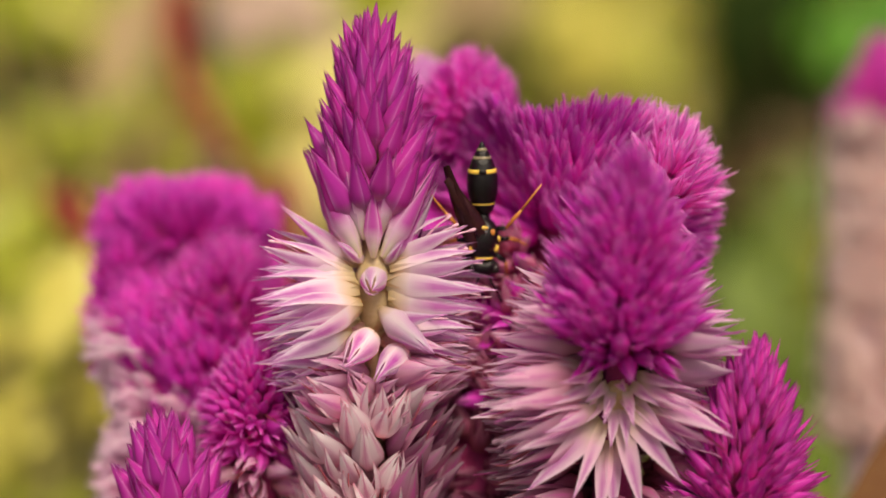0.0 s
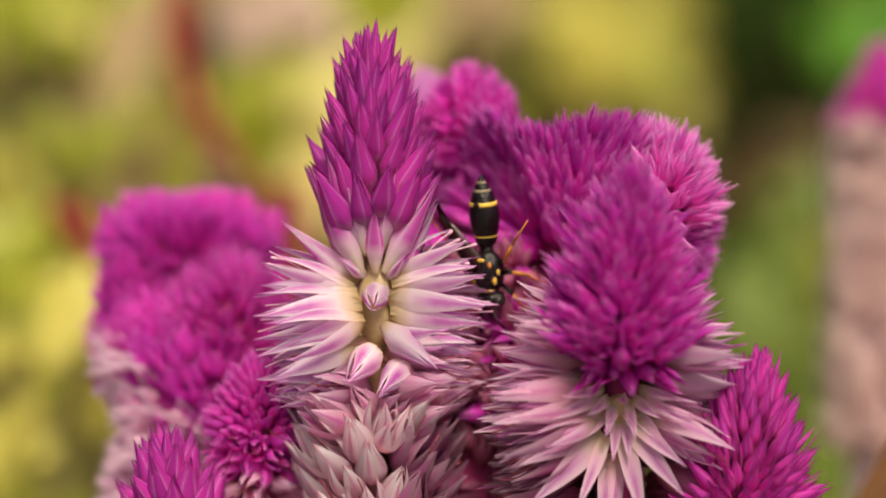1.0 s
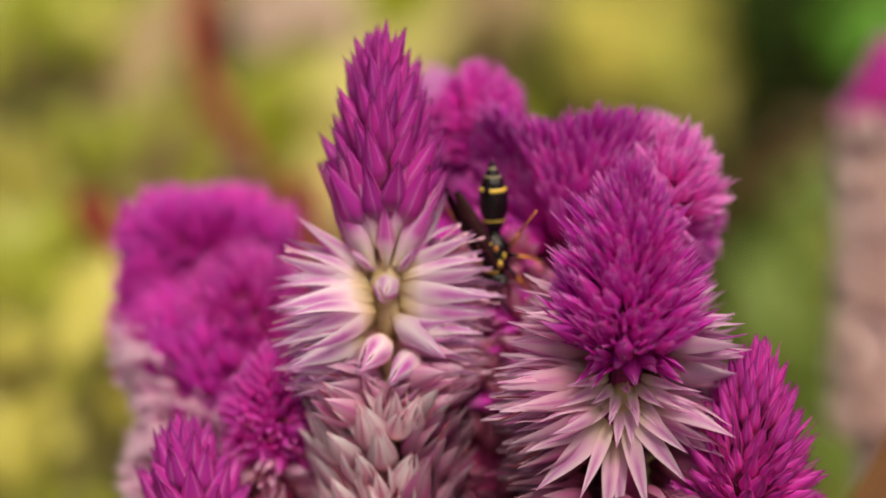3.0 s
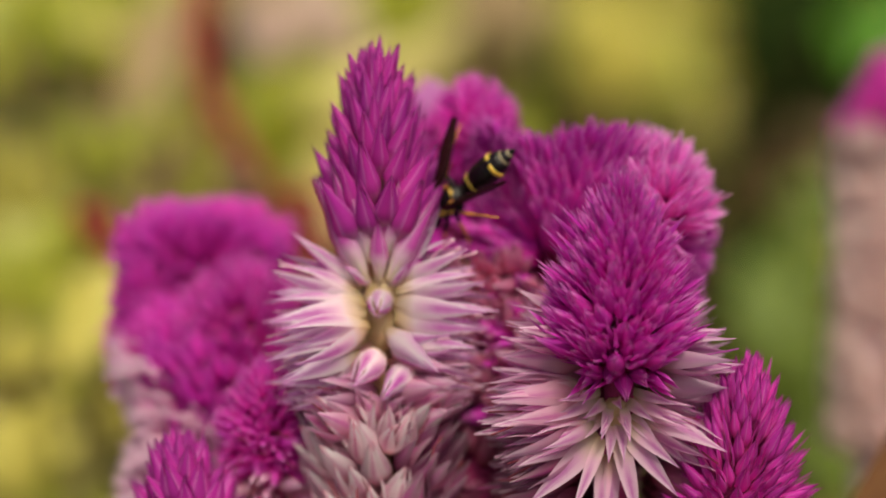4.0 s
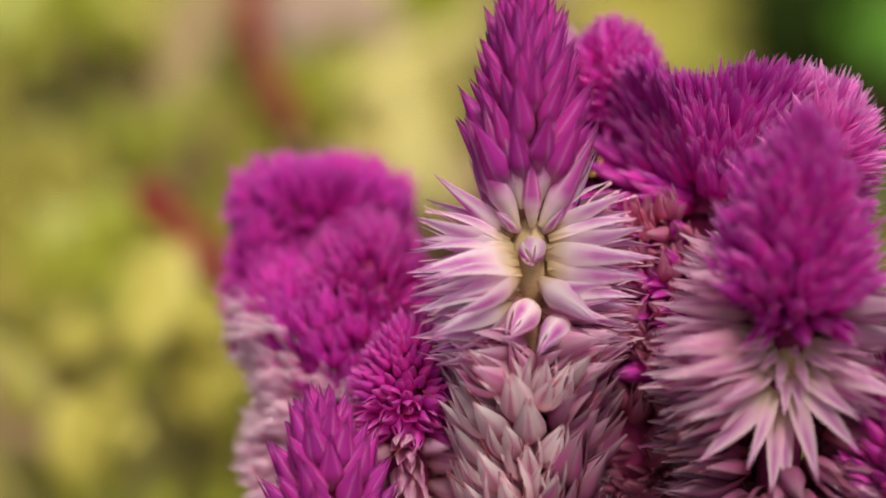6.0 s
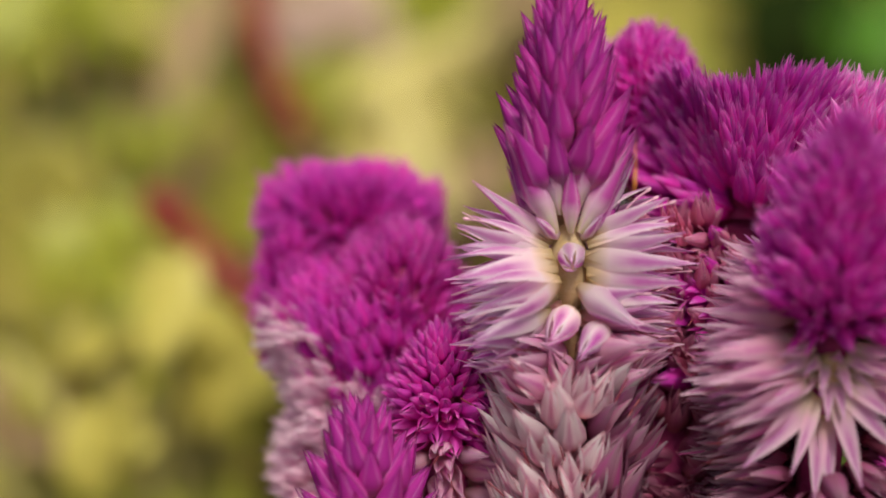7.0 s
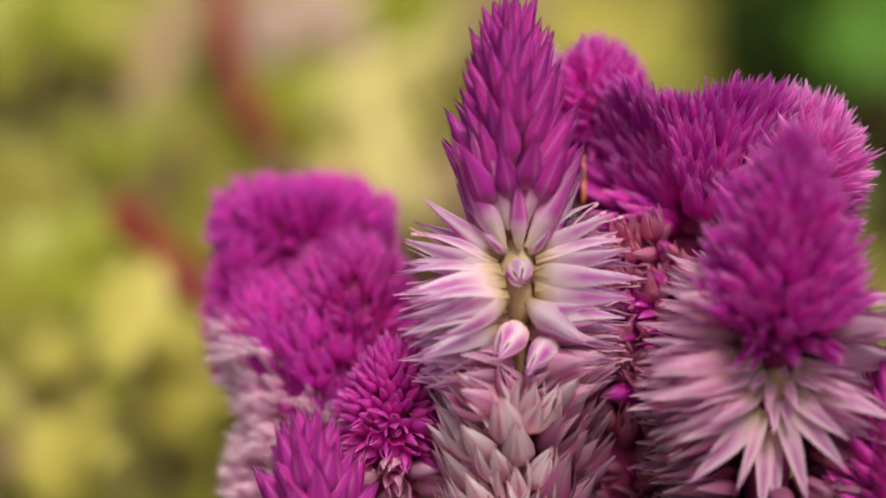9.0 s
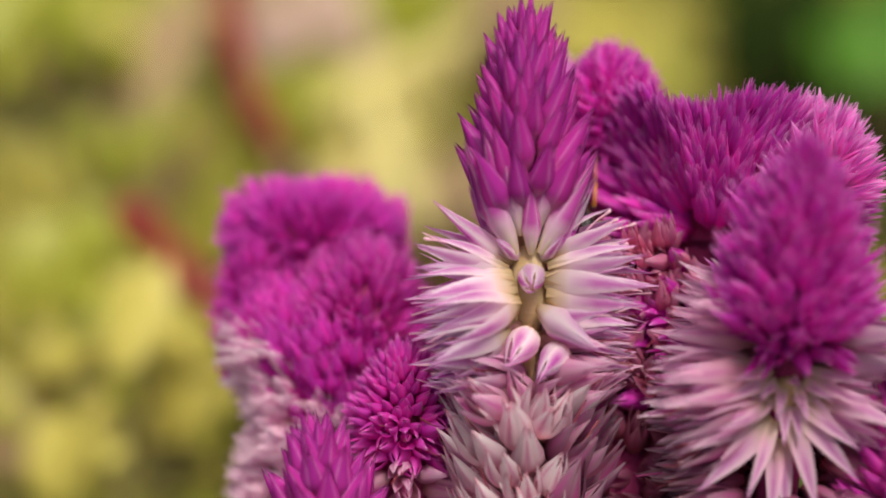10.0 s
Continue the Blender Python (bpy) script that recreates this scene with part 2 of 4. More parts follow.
def mesh_from(name, verts, faces, along=None, across=None, mats=(), indices=None):
    me = bpy.data.meshes.new(name)
    me.from_pydata([tuple(v) for v in verts], [], faces)
    if along is not None:
        for key, vals in (("along", along), ("across", across)):
            a = me.attributes.new(key, "FLOAT", "POINT")
            a.data.foreach_set("value", [float(q) for q in vals])
    for m in mats:
        me.materials.append(m)
    if indices is not None:
        me.polygons.foreach_set("material_index", indices)
    me.polygons.foreach_set("use_smooth", [True] * len(me.polygons))
    me.update()
    return me


def part(name, me, parent, m=None, label=""):
    ob = new(name, me)
    ob.parent = parent
    if m is not None:
        ob.matrix_basis = m
    return tagged(ob, label) if label else ob


class Soup:
    """Vertices and faces that are gathered into one mesh."""

    def __init__(self):
        self.v, self.f, self.a, self.c, self.i = [], [], [], [], []

    def tepal(self, azimuth, width, splay, bulge, bend, rows=5, length=1.0, keel=0.18, foot=0.03, twist=0.0, taper=0.85):
        """One pointed blade: its foot near the axis, its tip at about height 1."""
        n0 = len(self.v)
        ca, sa = math.cos(azimuth), math.sin(azimuth)
        for k in range(rows + 1):
            s = k / rows
            w = width * ((s + 0.10) ** 0.55) * ((1.0 - s) ** taper) * 1.35 + (0.004 if k == rows else 0)
            rho = foot + bulge * math.sin(math.pi * min(1, s * 1.05)) + splay * s + bend * s ** 3
            z = length * s - 0.5 * (splay + bend * s * s) ** 2 * s
            tw = twist * s
            for side in (-1, 0, 1):
                r = rho + (keel * w if side == 0 else -0.1 * keel * w)
                y = side * w * math.cos(tw)
                r += side * w * math.sin(tw)
                self.v.append((r * ca - y * sa, r * sa + y * ca, z))
                self.a.append(s)
                self.c.append(side)
        for k in range(rows):
            for j in (0, 1):
                p = n0 + 3 * k + j
                self.f.append((p, p + 1, p + 4, p + 3))
                self.i.append(0)

    def scale(self, azimuth, half_angle, radius, flare, rows=6, length=1.0, foot=0.035, plump=0.8, lift=0.0, taper=0.9):
        """A cupped blade that wraps part of the way round the axis and ends in a sharp point."""
        n0 = len(self.v)
        for k in range(rows + 1):
            s = k / rows
            rho = foot * (1 - s) + radius * math.sin(math.pi * min(1.0, 0.985 * s ** plump)) ** taper + flare * s ** 2.2 + lift
            z = length * s - 0.45 * flare * flare * s * s
            half = half_angle * min(1.0, 0.35 + 1.7 * s) * (1.0 - s ** 2.3) + 0.012
            reach = half * max(rho, radius * 0.55) / max(rho, 1e-4)
            for j in range(5):
                side = (j - 2) / 2
                a = azimuth + side * min(reach, 1.3)
                r = rho * (1.0 + 0.10 * (1 - abs(side)))
                self.v.append((r * math.cos(a), r * math.sin(a), z - 0.02 * side * side))
                self.a.append(s)
                self.c.append(side)
        for k in range(rows):
            for j in range(4):
                p = n0 + 5 * k + j
                self.f.append((p, p + 1, p + 6, p + 5))
                self.i.append(0)

    def lance(self, azimuth, half_angle, radius, rows=9, length=1.0, lift=0.0, flare=0.0, peak=0.36, curve=0.95):
        """A keeled blade that wraps part of a slim bud: a narrow claw, widest below the middle, then straight to a needle point."""
        n0 = len(self.v)
        for k in range(rows + 1):
            s = k / rows
            u = max(0.0, (s - peak) / (1 - peak))
            rho = radius * (0.22 + 0.78 * (s / peak) ** 0.9 if s < peak else (1 - u) ** curve) + lift * (1 - s) + flare * s ** 3 + 0.004
            half = half_angle * (1.0 - 0.85 * s ** 5)
            for j in range(5):
                side = (j - 2) / 2
                a = azimuth + side * half
                r = rho * (1.0 + 0.13 * (1 - abs(side)))
                self.v.append((r * math.cos(a), r * math.sin(a), length * s))
                self.a.append(s)
                self.c.append(side)
        for k in range(rows):
            for j in range(4):
                p = n0 + 5 * k + j
                self.f.append((p, p + 1, p + 6, p + 5))
                self.i.append(0)

    def needle(self, a, b, r, mat=1):
        n0 = len(self.v)
        a, b = Vector(a), Vector(b)
        d = (b - a).normalized()
        u = d.orthogonal().normalized()
        w = d.cross(u)
        for q, rr in ((a, r), (b, r * 0.7)):
            for k in range(4):
                t = k * math.pi / 2
                self.v.append(q + u * (rr * math.cos(t)) + w * (rr * math.sin(t)))
                self.a.append(1.0)
                self.c.append(0.0)
        for k in range(4):
            self.f.append((n0 + k, n0 + (k + 1) % 4, n0 + 4 + (k + 1) % 4, n0 + 4 + k))
            self.i.append(mat)
        self.f.append((n0 + 4, n0 + 5, n0 + 6, n0 + 7))
        self.i.append(mat)

    def mesh(self, name, mats):
        return mesh_from(name, self.v, self.f, self.a, self.c, mats, self.i)


def floret_mesh(kind, mat, seed):
    """A floret of unit length along z. bud: plump and closed; lance: slim and closed; half, cup, tulip: parted
    tips; open: spread; ray: one tepal; bristle: a slim tuft."""
    rnd = random.Random(seed)
    s = Soup()
    turn = rnd.uniform(0, 6.28)
    if kind == "bud":
        for k in range(5):
            inner = k % 2
            s.scale(turn + k * 1.2566, rnd.uniform(0.80, 0.95), rnd.uniform(0.165, 0.185), rnd.uniform(0.0, 0.02), rows=7, length=rnd.uniform(0.97, 1.03) - 0.10 * inner, lift=0.007 * (1 - inner), plump=0.62, taper=1.25)
    elif kind == "lance":
        for k in range(5):
            s.lance(turn + k * 1.2566 + rnd.uniform(-.1, .1), rnd.uniform(0.72, 0.86), rnd.uniform(0.165, 0.185), length=rnd.uniform(0.93, 1.03) - 0.05 * (k % 2), lift=0.012 * (1 - k % 2), flare=rnd.uniform(0.0, 0.035))
    elif kind == "open":
        for k in range(5):
            s.tepal(turn + k * 1.2566 + rnd.uniform(-.15, .15), rnd.uniform(0.17, 0.21), rnd.uniform(0.06, 0.24), 0.085, rnd.uniform(-0.03, 0.05), rows=8, keel=0.35, length=rnd.uniform(0.86, 1.06), twist=rnd.uniform(-.35, .35), taper=1.15)
        for k in range(4):
            s.lance(turn + 0.6 + k * 1.57, 0.95, 0.10, rows=6, length=rnd.uniform(0.72, 0.9))
        for k in range(2):
            s.needle((0, 0, 0.4), (rnd.uniform(-.10, .10), rnd.uniform(-.10, .10), rnd.uniform(0.90, 1.02)), 0.011)
    elif kind == "ray":
        s.tepal(0.0, 0.20, 0.0, 0.05, rnd.uniform(-0.03, 0.03), rows=9, keel=-0.35, foot=0.0, length=1.0, twist=rnd.uniform(-.3, .3), taper=1.1)
    elif kind == "tulip":
        for k in range(5):
            s.scale(turn + k * 1.2566 + rnd.uniform(-.1, .1), rnd.uniform(0.62, 0.75), rnd.uniform(0.15, 0.17), rnd.uniform(0.10, 0.20), rows=7, length=rnd.uniform(0.86, 1.04), plump=0.8, taper=1.0, lift=0.006 * (k % 2))
        for k in range(3):
            s.lance(turn + 0.6 + k * 2.094, 1.05, 0.11, rows=6, length=rnd.uniform(0.66, 0.8))
        s.needle((0.02, 0, 0.3), (rnd.uniform(-.16, .16), rnd.uniform(-.16, .16), rnd.uniform(0.92, 1.08)), 0.012)
    elif kind == "half":
        for k in range(5):
            s.scale(turn + k * 1.2566 + rnd.uniform(-.15, .15), rnd.uniform(0.55, 0.75), rnd.uniform(0.11, 0.135), rnd.uniform(0.06, 0.32 if mat is M_COLLAR else 0.24), length=rnd.uniform(0.82, 1.06), plump=0.9)
        for k in range(3):
            s.scale(turn + 0.6 + k * 2.094, 0.95, 0.085, 0.01, rows=5, length=rnd.uniform(0.70, 0.84), plump=0.75, taper=1.1)
        if mat is M_COLLAR:
            for k in range(3):
                s.needle((0, 0, 0.4), (rnd.uniform(-.12, .12), rnd.uniform(-.12, .12), rnd.uniform(0.88, 1.0)), 0.010)
        if mat in (M_FADED, M_PINK, M_ROSE):
            s.needle((0, 0, 0.3), (rnd.uniform(-.05, .05), rnd.uniform(-.05, .05), rnd.uniform(0.8, 0.98)), 0.008)
    elif kind == "cup":
        for k in range(5):
            s.scale(turn + k * 1.2566 + rnd.uniform(-.12, .12), rnd.uniform(0.78, 0.95), rnd.uniform(0.15, 0.17), rnd.uniform(0.05, 0.20), rows=7, length=rnd.uniform(0.84, 1.04), plump=0.72, taper=1.1, lift=0.006 * (k % 2))
        for k in range(3):
            s.scale(turn + 0.6 + k * 2.094, 0.95, 0.10, 0.01, rows=5, length=rnd.uniform(0.70, 0.84), plump=0.75, taper=1.1)
        s.needle((0, 0, 0.3), (rnd.uniform(-.05, .05), rnd.uniform(-.05, .05), rnd.uniform(0.9, 1.05)), 0.010)
    else:
        for k in range(3):
            s.tepal(turn + k * 2.094 + rnd.uniform(-.3, .3), rnd.uniform(0.075, 0.105), rnd.uniform(0.0, 0.16), 0.06, rnd.uniform(0.0, 0.10), rows=4, keel=0.5, length=rnd.uniform(0.8, 1.1))
    return s.mesh("floret_" + kind, (mat, M_FILAMENT if mat is M_COLLAR else M_STYLE))


FLORETS = {}


def floret(kind, mat, k):
    key = (kind, mat.name, k % 4)
    if key not in FLORETS:
        FLORETS[key] = floret_mesh(kind, mat, hash_of(kind) * 17 + k % 4)
    return FLORETS[key]


def hash_of(text):
    return sum((i + 1) * ord(c) for i, c in enumerate(text))


def aim(direction, spin=0.0):
    return Vector(direction).to_track_quat("Z", "Y").to_matrix().to_4x4() @ Matrix.Rotation(spin, 4, "Z")


def tube(name, pts, radii, mat, sides=10):
    v, f = [], []
    pts = [Vector(p) for p in pts]
    for k, p in enumerate(pts):
        d = (pts[min(k + 1, len(pts) - 1)] - pts[max(k - 1, 0)]).normalized()
        u = d.cross(Vector((0.13, 0.97, 0.2))).normalized()
        w = d.cross(u)
        for j in range(sides):
            t = 2 * math.pi * j / sides
            v.append(p + radii[k] * (u * math.cos(t) + w * math.sin(t)))
    for k in range(len(pts) - 1):
        for j in range(sides):
            f.append((k * sides + j, k * sides + (j + 1) % sides, (k + 1) * sides + (j + 1) % sides, (k + 1) * sides + j))
    f.append(tuple(range(sides))[::-1])
    f.append(tuple((len(pts) - 1) * sides + j for j in range(sides)))
    return mesh_from(name, v, f, mats=(mat,))


def ellipsoid(name, centre, radii, mat, seg=14, rings=10, shape=None):
    v, f = [], []
    for j in range(rings + 1):
        t = math.pi * j / rings
        for i in range(seg):
            a = 2 * math.pi * i / seg
            q = Vector((math.sin(t) * math.cos(a), -math.cos(t), math.sin(t) * math.sin(a)))
            if shape:
                q = shape(q)
            v.append((centre[0] + radii[0] * q.x, centre[1] + radii[1] * q.y, centre[2] + radii[2] * q.z))
    for j in range(rings):
        for i in range(seg):
            f.append((j * seg + i, j * seg + (i + 1) % seg, (j + 1) * seg + (i + 1) % seg, (j + 1) * seg + i))
    return mesh_from(name, [Vector(p) * MM for p in v], f, mats=(mat,))


def smooth_path(pts, n):
    """Points along a Catmull-Rom curve."""
    pts = [Vector(p) for p in pts]
    out = []
    m = len(pts) - 1
    for k in range(n + 1):
        g = min(k / n * m, m - 1e-6)
        i = int(g)
        t = g - i
        p0, p1, p2, p3 = pts[max(i - 1, 0)], pts[i], pts[i + 1], pts[min(i + 2, m)]
        out.append(0.5 * (2 * p1 + (p2 - p0) * t + (2 * p0 - 5 * p1 + 4 * p2 - p3) * t * t + (3 * p1 - p0 - 3 * p2 + p3) * t ** 3))
    return out


def stem_to_ground(parent, top, lean, radius, mat=M_STEM):
    """The stalk from the ground up to the flower; top and lean in the world."""
    inv = parent.matrix_world.inverted()
    foot = Vector((top.x + lean[0], top.y + lean[1], -0.01))
    mid = top.lerp(foot, 0.5) + Vector((lean[0] * -0.15, 0.01, 0))
    pts = smooth_path([inv @ foot, inv @ mid, inv @ top], 14)
    radii = [radius * (1.5 - 0.5 * k / 14) for k in range(15)]
    part("stem", tube("stem", pts, radii, mat), parent)


def thing(name, m, label, category, group=""):
    ob = new(name)
    ob.empty_display_size = 0.005
    ob.matrix_world = m
    bpy.context.view_layer.update()
    return tagged(ob, label, category, group)


GOLDEN = math.pi * (3 - math.sqrt(5))


def spike(label, base, tip, zones, seed, core_radius, core_mat=M_CORE_PALE, lean=(0.03, 0.06), group="celosia flower heads", skew=0.0):
    """An upright flower spike. base and tip in the bed's millimetres; zones from the tip down, each with the
    distance from the tip, count, core radius, floret length, angle from the axis, kinds, material, slimness, and
    how much of its front and back stays bare; skew makes one side longer."""
    rnd = random.Random(seed)
    b, t = place(*base), place(*tip)
    axis = (t - b).normalized()
    front = BED_TURN @ Vector((0, -1, 0))
    x = front.cross(axis).normalized() * -1
    y = axis.cross(x)
    rot = Matrix((x, y, axis)).transposed().to_4x4()
    length = (t - b).length
    root = thing("flower_spike", Matrix.Translation(b) @ rot, label, "flower", group)
    n = 18
    core = [(0, 0, length * k / n - 0.0005) for k in range(n + 1)]
    part("core", tube("core", core, [core_radius * MM * (1.0 if k < n * 0.45 else max(0.16, 1.55 - 1.35 * k / n)) for k in range(n + 1)], core_mat), root)
    stem_to_ground(root, b + axis * 0.001, lean, 0.0019)
    count, placed = 0, []
    for zone in zones:
        z0, z1, number, r0, r1, l0, l1, a0, a1, kinds, mat, slim, *bare = zone
        for i in range(number):
            q = (i + 0.5) / number
            neat = kinds[0] in ("lance", "tulip")
            az = count * GOLDEN + rnd.uniform(-0.35, 0.35) * (0.25 if neat else 1.0)
            count += 1
            down = (z0 + (z1 - z0) * q + rnd.uniform(-0.25, 0.25)) * MM
            if bare and (math.sin(az) < bare[0] or math.sin(az) > bare[-1] > 0):
                continue      # the florets that face the viewer are set one by one
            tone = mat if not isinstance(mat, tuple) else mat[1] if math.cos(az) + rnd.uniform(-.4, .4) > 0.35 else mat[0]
            rad = (r0 + (r1 - r0) * q) * MM
            size = (l0 + (l1 - l0) * q) * MM * rnd.uniform(0.88, 1.12) * (1 - skew * math.cos(az))
            ang = radians(a0 + (a1 - a0) * q + rnd.uniform(-7, 7) * (0.4 if neat else 1.0))
            out = Vector((math.cos(az), math.sin(az), 0))
            d = out * math.sin(ang) + Vector((0, 0, math.cos(ang)))
            d += Vector((rnd.uniform(-.09, .09), rnd.uniform(-.09, .09), rnd.uniform(-.06, .06))) * (0.5 if neat else 1.0)
            p = out * rad + Vector((0, 0, length - down))
            w = slim * rnd.uniform(0.9, 1.15)
            m = Matrix.Translation(p) @ aim(d, rnd.uniform(0, 6.28)) @ Matrix.Diagonal((size * w, size * w, size, 1))
            placed.append((m, kinds[i % len(kinds)], tone, rnd.randrange(4)))
    placed.sort(key=lambda e: e[0].translation.y)
    gather(root, placed, 300)
    return root


def set_florets(root, rows, mat, seed):
    """Florets set one by one: foot and tip in root space (millimetres), kind and slimness."""
    rnd = random.Random(seed)
    for foot, tip, kind, slim in rows:
        a, b = Vector(foot) * MM, Vector(tip) * MM
        size = (b - a).length
        w = size * slim
        turn = aim(b - a, rnd.uniform(0, 6.28))
        if kind == "ray":       # a single spread tepal shows its broad face
            z = (b - a).normalized()
            x = (Vector((0, -1, 0.3)) - z * Vector((0, -1, 0.3)).dot(z)).normalized()
            turn = Matrix((x, z.cross(x), z)).transposed().to_4x4()
        part("floret", floret(kind, mat, rnd.randrange(4)), root, Matrix.Translation(a) @ turn @ Matrix.Diagonal((w, w, size, 1)))


def carpet(root, points, seed, mat, near=300):
    """Florets in root space: place, direction, length, slimness and kind; the first ones are parts, the rest one mass."""
    rnd = random.Random(seed)
    gather(root, [(Matrix.Translation(p) @ aim(d, rnd.uniform(0, 6.28)) @ Matrix.Diagonal((size * slim, size * slim, size, 1)), kind, mat, rnd.randrange(4)) for p, d, size, slim, kind in points], near)


def gather(root, placed, near):
    masses = {}
    for k, (m, kind, mat, var) in enumerate(placed):
        if k < near:
            part("floret", floret(kind, mat, var), root, m)
        else:
            masses.setdefault(mat.name, (mat, []))[1].append((m, kind, var))
    for mat, rest in masses.values():
        vs, fs, al, ac = [], [], [], []
        for m, kind, var in rest:
            me = floret(kind, mat, var)
            n0 = len(vs)
            vs += [m @ v.co for v in me.vertices]
            fs += [tuple(n0 + i for i in pl.vertices) for pl in me.polygons]
            al += [q.value for q in me.attributes["along"].data]
            ac += [q.value for q in me.attributes["across"].data]
        tagged(part("floret_mass", mesh_from("floret_mass", vs, fs, al, ac, (mat,)), root), kind="stuff")


# ---- ground and distance ----


def ground():
    n, size = 40, 60.0
    v, f = [], []
    for j in range(n + 1):
        for i in range(n + 1):
            x = math.copysign(abs(2 * i / n - 1) ** 3, i - n / 2) * size
            y = math.copysign(abs(2 * j / n - 1) ** 3, j - n / 2) * size
            v.append((x, y + 0.4, 0.012 * noise.noise((x * 6, y * 6, 0)) if abs(x) < 3 and abs(y) < 3 else 0))
    for j in range(n):
        for i in range(n):
            p = j * (n + 1) + i
            f.append((p, p + 1, p + n + 2, p + n + 1))
    tagged(new("ground", mesh_from("ground", v, f, mats=(M_SOIL,))), "dark crumbly garden soil of the flower bed", "ground", kind="structure")


ground()


def leaf_mesh(seed, mat):
    """A broad pointed leaf of unit height and width, folded along its middle rib, standing up z."""
    rnd = random.Random(seed)
    v, f, rows = [], [], 9
    curl, fold = rnd.uniform(-0.25, 0.25), rnd.uniform(0.05, 0.16)
    for k in range(rows + 1):
        s = k / rows
        w = 0.5 * math.sin(math.pi * min(1.0, s * 0.94 + 0.03)) ** 0.75
        for j in (-1, -0.5, 0, 0.5, 1):
            v.append((j * w * (1 + 0.05 * math.sin(9 * s + j)), fold * abs(j) + curl * (s - 0.5) ** 2 + 0.02 * math.sin(14 * s + 3 * j), s - 0.5))
    for k in range(rows):
        for j in range(4):
            p = 5 * k + j
            f.append((p, p + 1, p + 6, p + 5))
    return mesh_from("leaf", v, f, mats=(mat,))


LEAVES = {}


def leaf_of(kind, k):
    if (kind, k % 3) not in LEAVES:
        LEAVES[(kind, k % 3)] = leaf_mesh(hash_of(kind) + k % 3, LEAF[kind])
    return LEAVES[(kind, k % 3)]


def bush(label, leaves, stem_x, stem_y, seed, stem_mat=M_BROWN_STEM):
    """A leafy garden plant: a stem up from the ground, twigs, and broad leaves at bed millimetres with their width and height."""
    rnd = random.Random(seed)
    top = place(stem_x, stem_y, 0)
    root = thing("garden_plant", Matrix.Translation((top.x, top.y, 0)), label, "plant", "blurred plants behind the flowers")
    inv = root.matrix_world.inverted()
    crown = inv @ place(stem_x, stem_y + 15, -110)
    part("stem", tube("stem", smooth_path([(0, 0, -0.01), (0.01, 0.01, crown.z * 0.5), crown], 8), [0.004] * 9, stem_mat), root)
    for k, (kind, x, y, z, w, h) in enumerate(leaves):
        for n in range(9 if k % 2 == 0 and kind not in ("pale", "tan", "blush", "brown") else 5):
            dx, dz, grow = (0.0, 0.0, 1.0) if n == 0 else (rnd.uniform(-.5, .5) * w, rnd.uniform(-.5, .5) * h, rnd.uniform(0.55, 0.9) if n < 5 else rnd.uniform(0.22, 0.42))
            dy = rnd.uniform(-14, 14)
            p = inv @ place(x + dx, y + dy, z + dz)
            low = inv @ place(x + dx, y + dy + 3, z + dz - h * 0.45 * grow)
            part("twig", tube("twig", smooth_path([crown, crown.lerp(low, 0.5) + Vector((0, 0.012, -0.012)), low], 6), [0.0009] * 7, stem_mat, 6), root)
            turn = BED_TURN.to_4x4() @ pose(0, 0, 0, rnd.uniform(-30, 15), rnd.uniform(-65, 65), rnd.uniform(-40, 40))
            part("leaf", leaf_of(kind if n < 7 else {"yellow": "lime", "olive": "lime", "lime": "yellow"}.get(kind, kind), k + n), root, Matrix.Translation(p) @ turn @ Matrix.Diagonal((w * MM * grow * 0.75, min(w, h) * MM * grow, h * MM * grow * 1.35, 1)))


def hedge():
    """Far dense foliage that closes the view: many small leaves."""
    rnd = random.Random(5)
    v, f, idx = [], [], []
    for k in range(9000):
        x, y = rnd.uniform(-1.6, 1.7), rnd.uniform(1.02, 2.2)
        tall = 0.62 + 0.35 * noise.noise((x * 1.3, y * 1.3, 2.0)) + 0.25 * noise.noise((x * 4, y * 4, 5.0)) - 0.25 * max(0, abs(x) - 1.0)
        p = Vector((x, y, max(0.02, tall + 0.25) * rnd.random() ** 0.7))
        w, h = rnd.uniform(0.012, 0.03), rnd.uniform(0.03, 0.07)
        m = Matrix.Translation(p) @ pose(0, 0, 0, rnd.uniform(-60, 40), rnd.uniform(-180, 180), rnd.uniform(-60, 60))
        n0 = len(v)
        for q in ((0, 0, -h), (-w, 0.006, -h * 0.2), (w, 0.006, -h * 0.2), (0, 0, h), (0, 0.0, 0)):
            v.append(m @ Vector(q))
        f += [(n0, n0 + 4, n0 + 1), (n0, n0 + 2, n0 + 4), (n0 + 1, n0 + 4, n0 + 3), (n0 + 4, n0 + 2, n0 + 3)]
        # one leaf in eight is near-black, for the shade inside the foliage
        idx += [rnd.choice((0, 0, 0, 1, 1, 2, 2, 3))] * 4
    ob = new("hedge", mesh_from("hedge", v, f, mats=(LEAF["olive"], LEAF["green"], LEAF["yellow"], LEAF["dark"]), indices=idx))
    tagged(ob, "dense olive and green foliage of distant garden plants", "foliage", kind="stuff")
    wall = bpy.data.meshes.new("backdrop")
    wall.from_pydata([(-6, 2.6, 0), (6, 2.6, 0), (6, 2.6, 2.4), (-6, 2.6, 2.4)], [], [(0, 1, 2, 3)])
    wall.materials.append(M_FAR)
    tagged(new("backdrop", wall), "dark green garden in the distance", "backdrop", kind="structure")


hedge()

